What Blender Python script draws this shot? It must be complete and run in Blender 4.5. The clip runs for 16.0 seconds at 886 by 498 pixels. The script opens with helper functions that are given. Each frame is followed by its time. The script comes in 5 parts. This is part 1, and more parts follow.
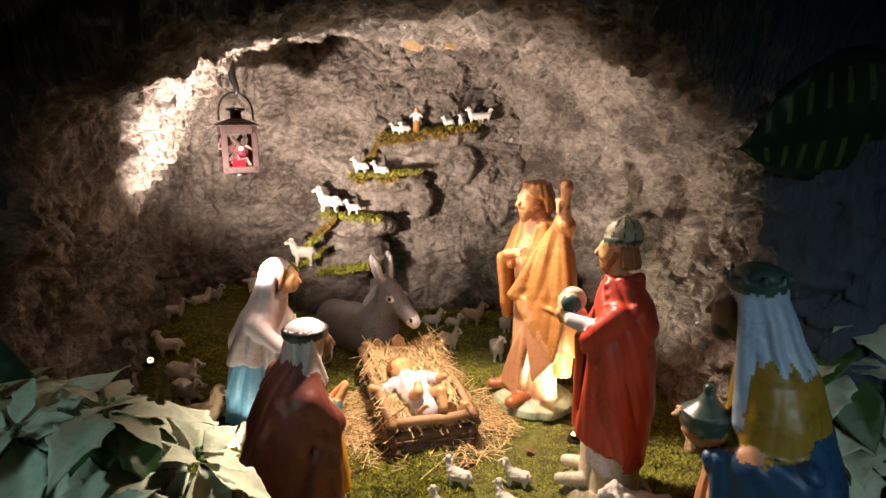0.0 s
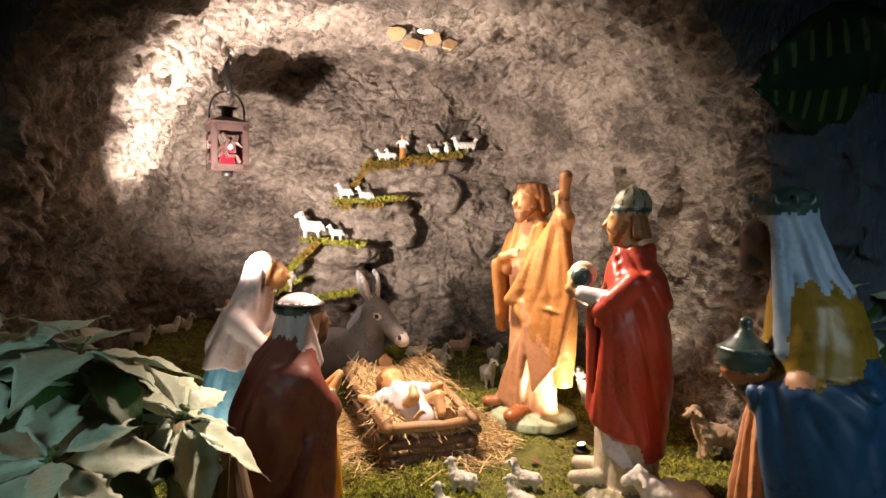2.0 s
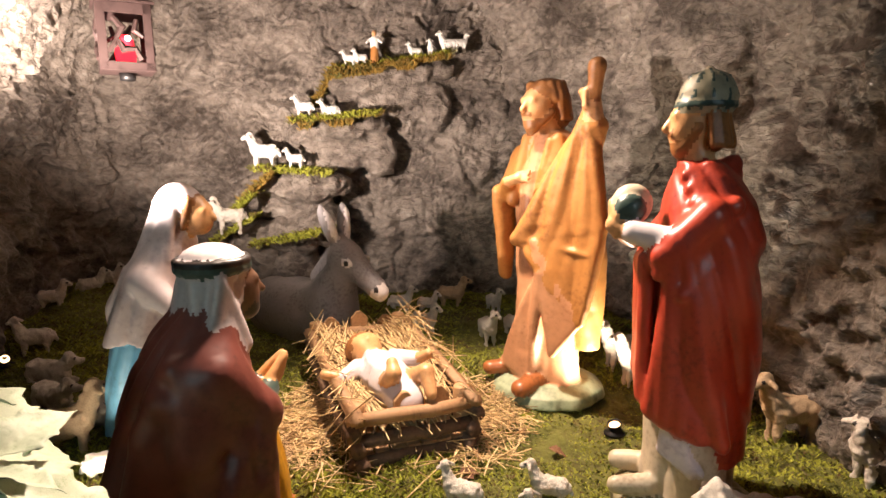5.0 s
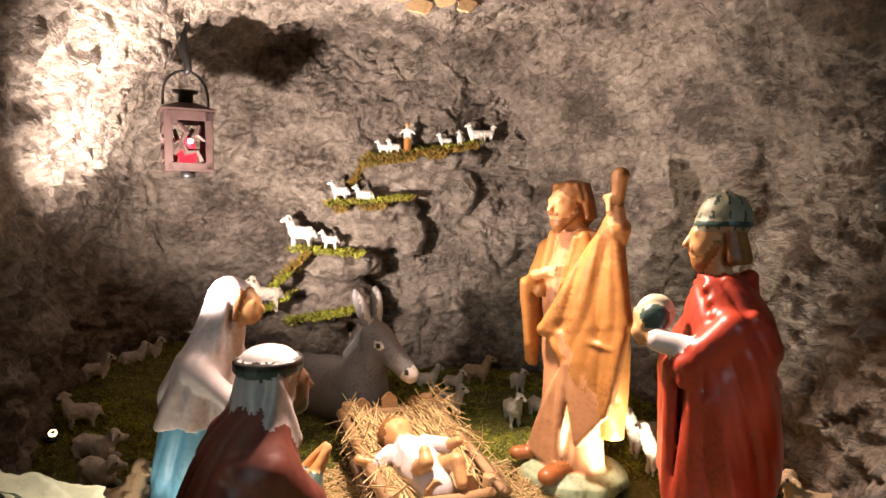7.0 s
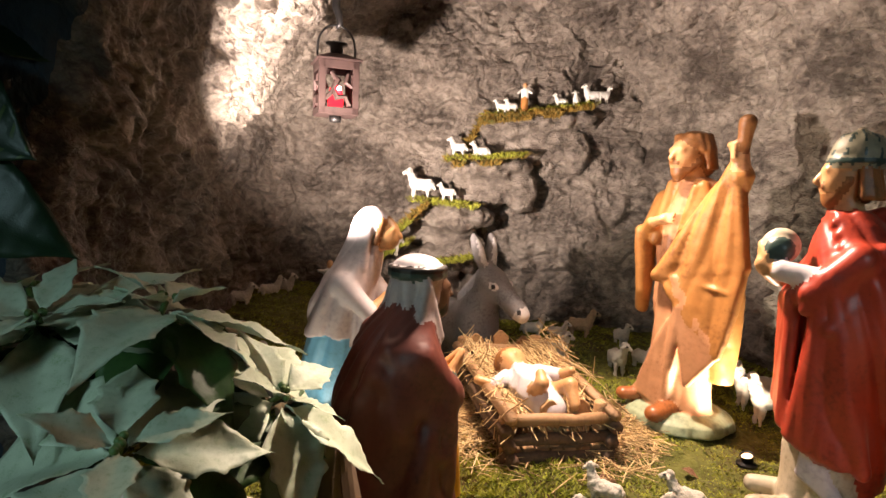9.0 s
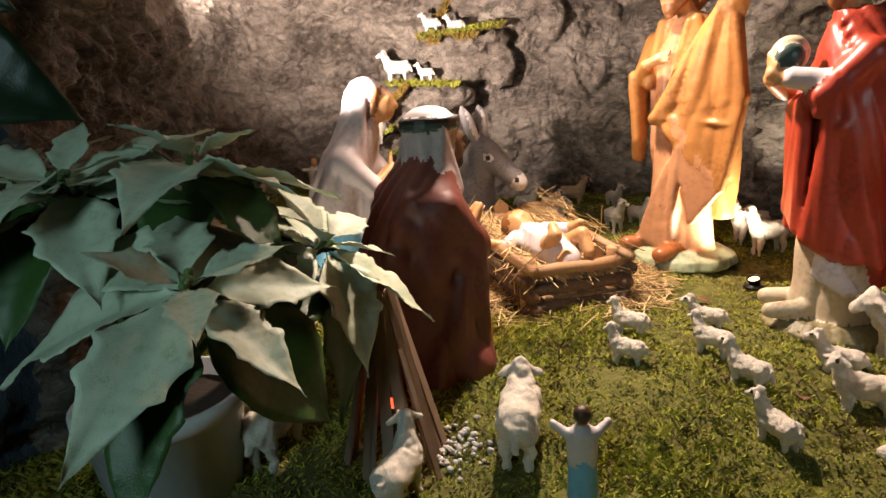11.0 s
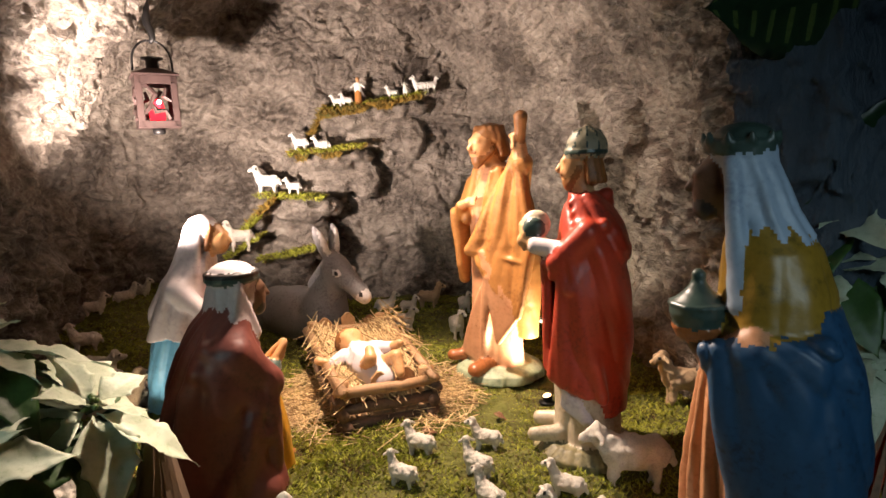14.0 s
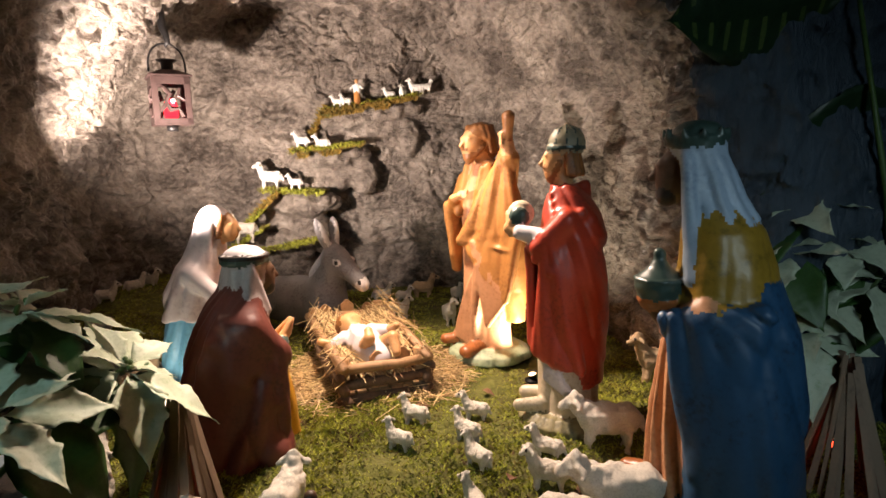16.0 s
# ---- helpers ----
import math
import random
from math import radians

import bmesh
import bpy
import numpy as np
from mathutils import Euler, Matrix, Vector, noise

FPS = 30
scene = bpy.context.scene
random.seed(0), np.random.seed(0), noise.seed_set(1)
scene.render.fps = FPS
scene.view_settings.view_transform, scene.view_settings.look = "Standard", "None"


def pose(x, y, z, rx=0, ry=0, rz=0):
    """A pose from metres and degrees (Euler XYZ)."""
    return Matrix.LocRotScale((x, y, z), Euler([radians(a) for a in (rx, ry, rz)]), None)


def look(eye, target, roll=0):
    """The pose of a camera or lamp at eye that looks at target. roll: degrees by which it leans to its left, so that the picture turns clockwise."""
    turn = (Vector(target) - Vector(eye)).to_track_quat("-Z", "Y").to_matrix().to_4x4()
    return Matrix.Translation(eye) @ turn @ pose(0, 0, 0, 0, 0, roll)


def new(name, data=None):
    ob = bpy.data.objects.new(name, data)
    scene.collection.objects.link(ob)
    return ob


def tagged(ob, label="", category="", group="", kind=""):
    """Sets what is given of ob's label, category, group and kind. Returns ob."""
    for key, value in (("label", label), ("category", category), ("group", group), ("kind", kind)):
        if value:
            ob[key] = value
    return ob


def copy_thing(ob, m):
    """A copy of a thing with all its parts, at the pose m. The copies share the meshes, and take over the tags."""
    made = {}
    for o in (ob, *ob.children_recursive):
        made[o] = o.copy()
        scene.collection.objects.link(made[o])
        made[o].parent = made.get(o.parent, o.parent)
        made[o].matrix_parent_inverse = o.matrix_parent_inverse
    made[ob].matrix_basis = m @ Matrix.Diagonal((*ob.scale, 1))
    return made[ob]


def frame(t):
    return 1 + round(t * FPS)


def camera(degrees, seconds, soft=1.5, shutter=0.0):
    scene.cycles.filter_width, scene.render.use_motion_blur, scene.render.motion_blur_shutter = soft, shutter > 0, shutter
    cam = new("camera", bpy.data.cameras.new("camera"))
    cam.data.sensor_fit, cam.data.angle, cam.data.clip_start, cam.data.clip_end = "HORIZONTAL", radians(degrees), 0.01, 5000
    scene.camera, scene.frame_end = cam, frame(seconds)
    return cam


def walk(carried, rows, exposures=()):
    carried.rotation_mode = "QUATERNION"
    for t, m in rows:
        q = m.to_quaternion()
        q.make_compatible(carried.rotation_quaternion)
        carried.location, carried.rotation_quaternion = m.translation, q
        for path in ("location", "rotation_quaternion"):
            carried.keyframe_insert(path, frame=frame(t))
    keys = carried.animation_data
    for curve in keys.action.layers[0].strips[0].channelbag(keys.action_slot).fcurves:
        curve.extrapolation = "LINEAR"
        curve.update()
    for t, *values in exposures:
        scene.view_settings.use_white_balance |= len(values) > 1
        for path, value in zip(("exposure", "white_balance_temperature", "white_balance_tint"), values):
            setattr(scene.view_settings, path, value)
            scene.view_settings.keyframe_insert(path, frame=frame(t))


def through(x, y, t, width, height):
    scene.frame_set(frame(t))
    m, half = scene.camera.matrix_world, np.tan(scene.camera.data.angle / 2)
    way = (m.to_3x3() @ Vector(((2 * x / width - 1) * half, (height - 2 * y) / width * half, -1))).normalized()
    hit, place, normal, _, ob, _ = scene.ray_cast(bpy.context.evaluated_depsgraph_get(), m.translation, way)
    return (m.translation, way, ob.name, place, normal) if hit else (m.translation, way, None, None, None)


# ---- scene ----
cam = camera(73.7, 16.0)
PATH = [
    (0, (0.057, 0.171, 0.751), (-0.012, 2.117, 0.295), 0.3),
    (0.5, (0.041, 0.166, 0.746), (-0.041, 2.113, 0.292), 0.3),
    (1, (0.012, 0.162, 0.737), (-0.011, 2.112, 0.29), -0.4),
    (1.5, (-0.007, 0.176, 0.648), (0.062, 2.161, 0.41), -2.0),
    (2, (-0.017, 0.18, 0.53), (0.047, 2.176, 0.416), 0.9),
    (2.5, (-0.02, 0.291, 0.53), (-0.064, 2.288, 0.431), 0.0),
    (3, (0.02, 0.416, 0.508), (-0.134, 2.398, 0.289), -0.9),
    (3.5, (0.01, 0.452, 0.492), (-0.115, 2.423, 0.171), 0.7),
    (3.7, (0.013, 0.464, 0.491), (-0.082, 2.431, 0.14), 0.4),
    (5.8, (-0.019, 0.495, 0.526), (0.119, 2.463, 0.197), -0.1),
    (6, (-0.023, 0.489, 0.534), (0.095, 2.463, 0.238), -0.1),
    (6.5, (-0.022, 0.469, 0.55), (0.068, 2.454, 0.318), -0.4),
    (7, (-0.028, 0.445, 0.568), (0.017, 2.438, 0.409), 0.3),
    (7.5, (-0.034, 0.422, 0.587), (-0.013, 2.419, 0.488), 0.3),
    (8, (-0.035, 0.403, 0.581), (-0.03, 2.402, 0.517), 1.2),
    (8.5, (-0.047, 0.376, 0.549), (-0.104, 2.374, 0.469), 1.4),
    (9, (-0.087, 0.355, 0.496), (-0.329, 2.329, 0.278), 2.3),
    (9.2, (-0.105, 0.352, 0.471), (-0.42, 2.306, 0.183), 1.8),
    (11.3, (-0.157, 0.347, 0.412), (-0.248, 2.282, -0.085), -4.9),
    (11.5, (-0.149, 0.35, 0.416), (-0.199, 2.286, -0.083), -4.3),
    (12, (-0.108, 0.354, 0.424), (-0.115, 2.294, -0.061), -2.5),
    (12.5, (-0.036, 0.346, 0.462), (-0.042, 2.29, -0.009), -0.6),
    (13, (0.018, 0.298, 0.511), (0.043, 2.251, 0.082), -1.0),
    (13.5, (0.061, 0.273, 0.547), (0.121, 2.243, 0.205), -1.2),
    (14, (0.066, 0.248, 0.549), (0.145, 2.22, 0.23), -2.0),
    (14.5, (0.073, 0.221, 0.55), (0.158, 2.195, 0.236), -2.7),
    (15, (0.075, 0.206, 0.546), (0.164, 2.178, 0.223), -3.0),
    (15.5, (0.066, 0.186, 0.546), (0.159, 2.159, 0.229), -2.2),
    (16, (0.062, 0.153, 0.537), (0.162, 2.126, 0.225), -1.7),
]
walk(cam, [(t, look(eye, target, roll)) for t, eye, target, roll in PATH])

# ---- light ----
def lamp(kind, name, place, target, watts, colour, size=0.02, cone=90.0, blend=0.3):
    data = bpy.data.lights.new(name, kind)
    data.energy, data.color = watts, colour
    if kind == "SPOT":
        data.spot_size, data.spot_blend, data.shadow_soft_size = radians(cone), blend, size
    elif kind == "POINT":
        data.shadow_soft_size = size
    else:
        data.size = size
    ob = new(name, data)
    ob.matrix_world = look(place, target)
    return ob


world = bpy.data.worlds.new("night_room")
scene.world = world
world.use_nodes = True
world.node_tree.nodes["Background"].inputs[0].default_value = (0.25, 0.45, 0.8, 1)
world.node_tree.nodes["Background"].inputs[1].default_value = 0.007

WARM = (1.0, 0.76, 0.60)
lamp("SPOT", "wall_spot", (-0.45, 1.23, 0.46), (-0.45 + 0.34, 1.23 + 0.64, 0.46 + 0.68), 66, (1.0, 0.80, 0.70), 0.010, 144, 0.72)
lamp("SPOT", "left_floor_spot", (-0.43, 1.19, 0.085), (-0.36, 1.30, 0.22), 1.0, (1.0, 0.84, 0.66), 0.01, 130, 0.5)
lamp("SPOT", "right_floor_spot", (0.322, 1.338, 0.098), (0.30, 1.45, 0.34), 9.5, (1.0, 0.84, 0.66), 0.012, 126, 0.5)
lamp("SPOT", "vault_spot", (-0.03, 1.36, 0.875), (0.08, 1.09, 0.06), 72, WARM, 0.02, 86, 0.55)
lamp("AREA", "room_light", (-0.75, -0.25, 0.75), (-0.36, 0.80, 0.25), 0.30, (0.60, 0.90, 0.95), 0.25).data.spread = radians(45)
# Unseen cool fill lamp, added to lift the navy king and the right side.
lamp("AREA", "right_fill_light", (0.55, -0.5, 0.9), (0.52, 0.92, 0.34), 0.36, (0.66, 0.86, 0.95), 0.3).data.spread = radians(40)

# ---- materials ----
def material(name, colour, rough=0.6, vary=0.25, scale=30.0, bump=0.2, grain=220.0, metal=0.0, second=None, island=0.0, crisp=0.5,
             stretch=(1, 1, 1), coat=0.0, through=0.0, depth=0.002):
    """A surface whose colour drifts at two scales, with fine relief."""
    m = bpy.data.materials.new(name)
    m.use_nodes = True
    tree = m.node_tree
    n, link = tree.nodes, tree.links
    p = n["Principled BSDF"]
    p.inputs["Roughness"].default_value, p.inputs["Metallic"].default_value = rough, metal
    p.inputs["Coat Weight"].default_value = coat
    co, mp = n.new("ShaderNodeTexCoord"), n.new("ShaderNodeMapping")
    mp.inputs["Scale"].default_value = stretch
    link.new(co.outputs["Object"], mp.inputs[0])
    big, small = n.new("ShaderNodeTexNoise"), n.new("ShaderNodeTexNoise")
    for tex, sc, det in ((big, scale, 5), (small, grain, 4)):
        tex.inputs["Scale"].default_value, tex.inputs["Detail"].default_value = sc, det + (4 if crisp > 0.5 else 0)
        tex.inputs["Roughness"].default_value = crisp
        link.new(mp.outputs[0], tex.inputs["Vector"])
    ramp = n.new("ShaderNodeValToRGB")
    dark = second if second else [c * (1 - 1.6 * vary) for c in colour]
    light = [min(1, c * (1 + 0.5 * vary)) for c in colour]
    ramp.color_ramp.elements[0].color, ramp.color_ramp.elements[0].position = (*[max(0.002, c) for c in dark], 1), 0.32
    ramp.color_ramp.elements[1].color, ramp.color_ramp.elements[1].position = (*light, 1), 0.62
    mid = ramp.color_ramp.elements.new(0.47)
    mid.color = (*colour, 1)
    add = n.new("ShaderNodeMath")
    add.operation = "MULTIPLY_ADD"
    add.inputs[1].default_value = 0.45
    half = n.new("ShaderNodeMath")
    half.operation = "MULTIPLY_ADD"
    half.inputs[1].default_value, half.inputs[2].default_value = 0.55, 0.0
    link.new(big.outputs[0], half.inputs[0])
    link.new(small.outputs[0], add.inputs[0])
    link.new(half.outputs[0], add.inputs[2])
    value = add.outputs[0]
    if island:
        geo, more = n.new("ShaderNodeNewGeometry"), n.new("ShaderNodeMath")
        more.operation = "MULTIPLY_ADD"
        more.inputs[1].default_value = island
        sub = n.new("ShaderNodeMath")
        sub.operation = "SUBTRACT"
        sub.inputs[1].default_value = island / 2
        link.new(geo.outputs["Random Per Island"], more.inputs[0])
        link.new(value, more.inputs[2])
        link.new(more.outputs[0], sub.inputs[0])
        value = sub.outputs[0]
    link.new(value, ramp.inputs[0])
    link.new(ramp.outputs[0], p.inputs["Base Color"])
    b = n.new("ShaderNodeBump")
    b.inputs["Strength"].default_value, b.inputs["Distance"].default_value = bump, depth
    link.new(add.outputs[0], b.inputs["Height"])
    link.new(b.outputs[0], p.inputs["Normal"])
    if through:
        p.inputs["Transmission Weight"].default_value = through
    return m


def glow(name, colour, strength):
    m = bpy.data.materials.new(name)
    m.use_nodes = True
    p = m.node_tree.nodes["Principled BSDF"]
    p.inputs["Base Color"].default_value = (*colour, 1)
    p.inputs["Emission Color"].default_value, p.inputs["Emission Strength"].default_value = (*colour, 1), strength
    return m


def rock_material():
    """Painted crumpled rock: creased relief at three scales, grey and beige drifts, crevice shade put into the colour.
    """
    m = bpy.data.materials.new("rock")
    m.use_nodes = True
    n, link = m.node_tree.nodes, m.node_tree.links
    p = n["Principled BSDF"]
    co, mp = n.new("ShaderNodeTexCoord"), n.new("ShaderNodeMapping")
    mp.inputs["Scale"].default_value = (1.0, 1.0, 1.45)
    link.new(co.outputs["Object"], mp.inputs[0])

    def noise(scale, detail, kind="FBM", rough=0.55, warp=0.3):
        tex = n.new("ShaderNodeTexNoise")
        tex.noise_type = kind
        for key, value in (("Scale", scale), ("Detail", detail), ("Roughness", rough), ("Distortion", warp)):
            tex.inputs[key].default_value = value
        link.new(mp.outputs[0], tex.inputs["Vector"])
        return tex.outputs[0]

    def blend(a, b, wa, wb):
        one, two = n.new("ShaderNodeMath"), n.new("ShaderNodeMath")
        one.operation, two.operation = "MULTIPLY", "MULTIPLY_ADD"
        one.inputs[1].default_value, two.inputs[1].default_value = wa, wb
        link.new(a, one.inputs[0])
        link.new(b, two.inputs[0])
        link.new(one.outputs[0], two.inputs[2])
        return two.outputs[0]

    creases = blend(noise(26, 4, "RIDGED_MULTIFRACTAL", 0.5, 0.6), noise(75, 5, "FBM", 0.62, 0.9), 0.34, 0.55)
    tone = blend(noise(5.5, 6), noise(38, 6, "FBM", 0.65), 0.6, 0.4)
    # The bump height also darkens the colour, standing in for shade in the creases.
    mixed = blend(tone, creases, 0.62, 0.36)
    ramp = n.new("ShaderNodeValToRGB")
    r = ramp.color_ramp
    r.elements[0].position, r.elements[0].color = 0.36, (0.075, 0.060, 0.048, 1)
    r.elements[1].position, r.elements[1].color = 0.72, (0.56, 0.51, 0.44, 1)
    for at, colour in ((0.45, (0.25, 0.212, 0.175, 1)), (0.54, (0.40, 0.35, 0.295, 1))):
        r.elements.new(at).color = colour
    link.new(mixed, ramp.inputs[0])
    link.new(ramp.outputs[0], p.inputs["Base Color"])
    gloss = n.new("ShaderNodeMapRange")
    gloss.inputs["To Min"].default_value, gloss.inputs["To Max"].default_value = 0.20, 0.52
    link.new(noise(60, 4), gloss.inputs["Value"])
    link.new(gloss.outputs[0], p.inputs["Roughness"])
    b = n.new("ShaderNodeBump")
    b.inputs["Strength"].default_value, b.inputs["Distance"].default_value = 1.0, 0.020
    link.new(creases, b.inputs["Height"])
    link.new(b.outputs[0], p.inputs["Normal"])
    return m


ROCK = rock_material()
RIM = material("blue_painted_rim", (0.040, 0.058, 0.080), 0.45, 0.6, 18, 1.0, 70, second=(0.012, 0.020, 0.032), stretch=(1.6, 1.0, 0.45), crisp=0.6, depth=0.02)
MOSS = material("moss", (0.255, 0.27, 0.030), 0.9, 0.9, 13, 0.5, 60, second=(0.10, 0.058, 0.020), island=0.4)
MOSS_BED = material("moss_bed", (0.10, 0.10, 0.018), 0.95, 0.5, 12, 1.0, 150, second=(0.06, 0.04, 0.015), depth=0.008)
MOSS_GOLD = material("golden_moss", (0.24, 0.15, 0.025), 0.9, 0.5, 20, 0.8, 160, second=(0.10, 0.10, 0.02), island=0.5)
STRAW = material("straw", (0.60, 0.44, 0.22), 0.55, 0.35, 30, 0.3, 200, second=(0.28, 0.17, 0.07), island=0.5)
WOOD = material("wood", (0.30, 0.17, 0.08), 0.65, 0.4, 40, 0.5, 160, second=(0.12, 0.06, 0.03), stretch=(1, 1, 0.3), island=0.2)
BARK = material("bark", (0.13, 0.075, 0.045), 0.8, 0.5, 40, 0.9, 160, second=(0.05, 0.03, 0.02))
CUT_WOOD = material("cut_wood", (0.42, 0.24, 0.11), 0.6, 0.3, 50, 0.3, 200)
STICK = material("stick", (0.22, 0.15, 0.10), 0.7, 0.4, 30, 0.5, 150, second=(0.10, 0.06, 0.04), stretch=(1, 1, 0.2), island=0.3)
WOOL = material("wool", (0.62, 0.57, 0.49), 0.7, 0.25, 60, 0.7, 260, second=(0.40, 0.34, 0.27), depth=0.003)
WOOL_TAN = material("tan_wool", (0.42, 0.30, 0.18), 0.7, 0.3, 60, 0.7, 260, second=(0.22, 0.14, 0.08), depth=0.003)
WHITE_TOY = material("white_plastic", (0.75, 0.74, 0.70), 0.5, 0.1, 60, 0.2, 260)
DARK_FACE = material("dark_paint", (0.02, 0.016, 0.014), 0.4, 0.2)
GREY = material("grey_paint", (0.215, 0.20, 0.20), 0.6, 0.25, 25, 0.15, 200, second=(0.11, 0.10, 0.10))
GREY_PALE = material("pale_grey_paint", (0.62, 0.58, 0.56), 0.45, 0.2, 30)
SKIN = material("skin_paint", (0.56, 0.30, 0.13), 0.4, 0.2, 30, 0.1, 200)
SKIN_DARK = material("dark_skin_paint", (0.09, 0.045, 0.025), 0.4, 0.2, 30, 0.1, 200)
HAIR = material("hair_paint", (0.24, 0.10, 0.03), 0.45, 0.35, 60, 0.6, 260, second=(0.16, 0.06, 0.02))
HAIR_DARK = material("dark_hair_paint", (0.07, 0.033, 0.016), 0.45, 0.35, 60, 0.6, 260)
OCHRE = material("ochre_robe", (0.40, 0.175, 0.045), 0.48, 0.25, 14, 0.12, 150, second=(0.24, 0.09, 0.022))
PEACH = material("peach_robe", (0.50, 0.245, 0.12), 0.48, 0.2, 14, 0.12, 150, second=(0.34, 0.14, 0.06))
RED = material("red_cloak", (0.37, 0.042, 0.02), 0.40, 0.25, 12, 0.10, 150, second=(0.19, 0.018, 0.012))
CREAM = material("cream_robe", (0.50, 0.42, 0.30), 0.4, 0.25, 14, 0.12, 150, second=(0.30, 0.23, 0.15))
MAROON = material("maroon_cloak", (0.135, 0.035, 0.026), 0.48, 0.25, 12, 0.12, 150, second=(0.075, 0.02, 0.016))
YELLOW = material("yellow_robe", (0.55, 0.27, 0.02), 0.4, 0.25, 14, 0.12, 150)
LILAC = material("pale_lilac_veil", (0.60, 0.54, 0.55), 0.48, 0.15, 14, 0.1, 150, second=(0.42, 0.36, 0.40))
PALE_BLUE = material("pale_blue_veil", (0.30, 0.38, 0.48), 0.48, 0.15, 14, 0.1, 150, second=(0.20, 0.26, 0.36))
GREY_VEIL = material("grey_veil", (0.42, 0.36, 0.36), 0.40, 0.25, 14, 0.1, 150, second=(0.28, 0.24, 0.25))
SKY_BLUE = material("sky_blue_robe", (0.16, 0.42, 0.62), 0.48, 0.2, 14, 0.1, 150)
NAVY = material("navy_cloak", (0.016, 0.060, 0.13), 0.48, 0.3, 14, 0.12, 150, second=(0.008, 0.018, 0.04))
GOLD_CLOTH = material("gold_cape", (0.26, 0.155, 0.018), 0.42, 0.35, 30, 0.3, 150, second=(0.12, 0.08, 0.012))
TEAL = material("teal_paint", (0.040, 0.068, 0.058), 0.35, 0.3, 30, 0.2, 150)
SHOE = material("shoe_paint", (0.30, 0.10, 0.03), 0.35, 0.25, 40)
BASE_GREEN = material("base_paint", (0.20, 0.17, 0.085), 0.5, 0.4, 30, 0.5, 120, second=(0.09, 0.08, 0.04))
CAP_CLOTH = material("faded_green_cap", (0.27, 0.25, 0.17), 0.5, 0.25, 40, 0.3, 160, second=(0.15, 0.14, 0.09))
BASE_PALE = material("pale_green_base", (0.28, 0.32, 0.20), 0.5, 0.4, 30, 0.5, 120, second=(0.15, 0.19, 0.11))
LANTERN_METAL = material("lantern_metal", (0.052, 0.031, 0.028), 0.5, 0.25, 40, 0.25, 200, metal=0.35)
BLACK_METAL = material("black_metal", (0.012, 0.011, 0.011), 0.45, 0.2, 40, 0.2, 200, metal=0.4)
BRACT = material("cream_bract", (0.48, 0.54, 0.40), 0.45, 0.16, 14, 0.35, 130, second=(0.28, 0.38, 0.20))
LEAF = material("green_leaf", (0.035, 0.085, 0.018), 0.42, 0.3, 22, 0.35, 130, second=(0.018, 0.05, 0.012))
STEM = material("stem", (0.07, 0.13, 0.03), 0.5, 0.3, 40)
BIG_LEAF = material("dark_leaf", (0.014, 0.036, 0.014), 0.4, 0.3, 22, 0.3, 130)
LEAF_STRIPE = material("leaf_stripe", (0.075, 0.115, 0.03), 0.45, 0.3, 30, 0.3, 130)
POT = material("white_pot", (0.62, 0.63, 0.64), 0.35, 0.1, 12, 0.08, 100)
PLASTER_CREAM = material("cream_plaster", (0.55, 0.38, 0.20), 0.7, 0.3, 40, 0.6, 150, second=(0.38, 0.20, 0.07))
DRY_LEAF = material("dry_leaf", (0.17, 0.075, 0.035), 0.7, 0.4, 30, 0.5, 120)
PEBBLE = material("pebble", (0.42, 0.41, 0.40), 0.6, 0.35, 40, 0.4, 150)
SOIL = material("soil", (0.03, 0.021, 0.015), 0.95, 0.5, 60, 1.0, 150)
PLASTER = material("dark_wall", (0.03, 0.033, 0.04), 0.9, 0.3, 4, 0.3, 40)
RED_GLOW = glow("red_candle_glow", (1.0, 0.02, 0.035), 3.0)
HOT_GLOW = glow("candle_core", (1.0, 0.35, 0.35), 14.0)
EMBER = glow("ember_glow", (1.0, 0.06, 0.02), 5.0)
FLOOR_GLOW = glow("floor_lens", (1.0, 0.66, 0.34), 4.0)
HOLE_GLOW = glow("lamp_lens", (1.0, 0.78, 0.5), 9.0)


# ---- shape helpers ----
def part(name, bm, mat, parent=None, label="", smooth=True, m=None):
    """Links a bmesh as one mesh object, under parent if given."""
    data = bpy.data.meshes.new(name)
    bm.to_mesh(data)
    bm.free()
    for one in (mat if isinstance(mat, (list, tuple)) else [mat]):
        data.materials.append(one)
    if smooth:
        data.shade_smooth()
    ob = new(name, data)
    if parent:
        ob.parent = parent
    if m is not None:
        ob.matrix_basis = m
    return tagged(ob, label)


def thing(name, place=(0, 0, 0), turn=0.0, label="", category="", group=""):
    ob = new(name)
    ob.matrix_basis = pose(*place, 0, 0, turn)
    ob.empty_display_size = 0.02
    return tagged(ob, label, category, group)


def box(bm, size, m=Matrix(), bevel=0.0):
    made = bmesh.ops.create_cube(bm, size=1, matrix=m @ Matrix.Diagonal((*size, 1)))["verts"]
    if bevel:
        edges = list({e for v in made for e in v.link_edges})
        bmesh.ops.bevel(bm, geom=edges, offset=bevel, segments=2, affect="EDGES")


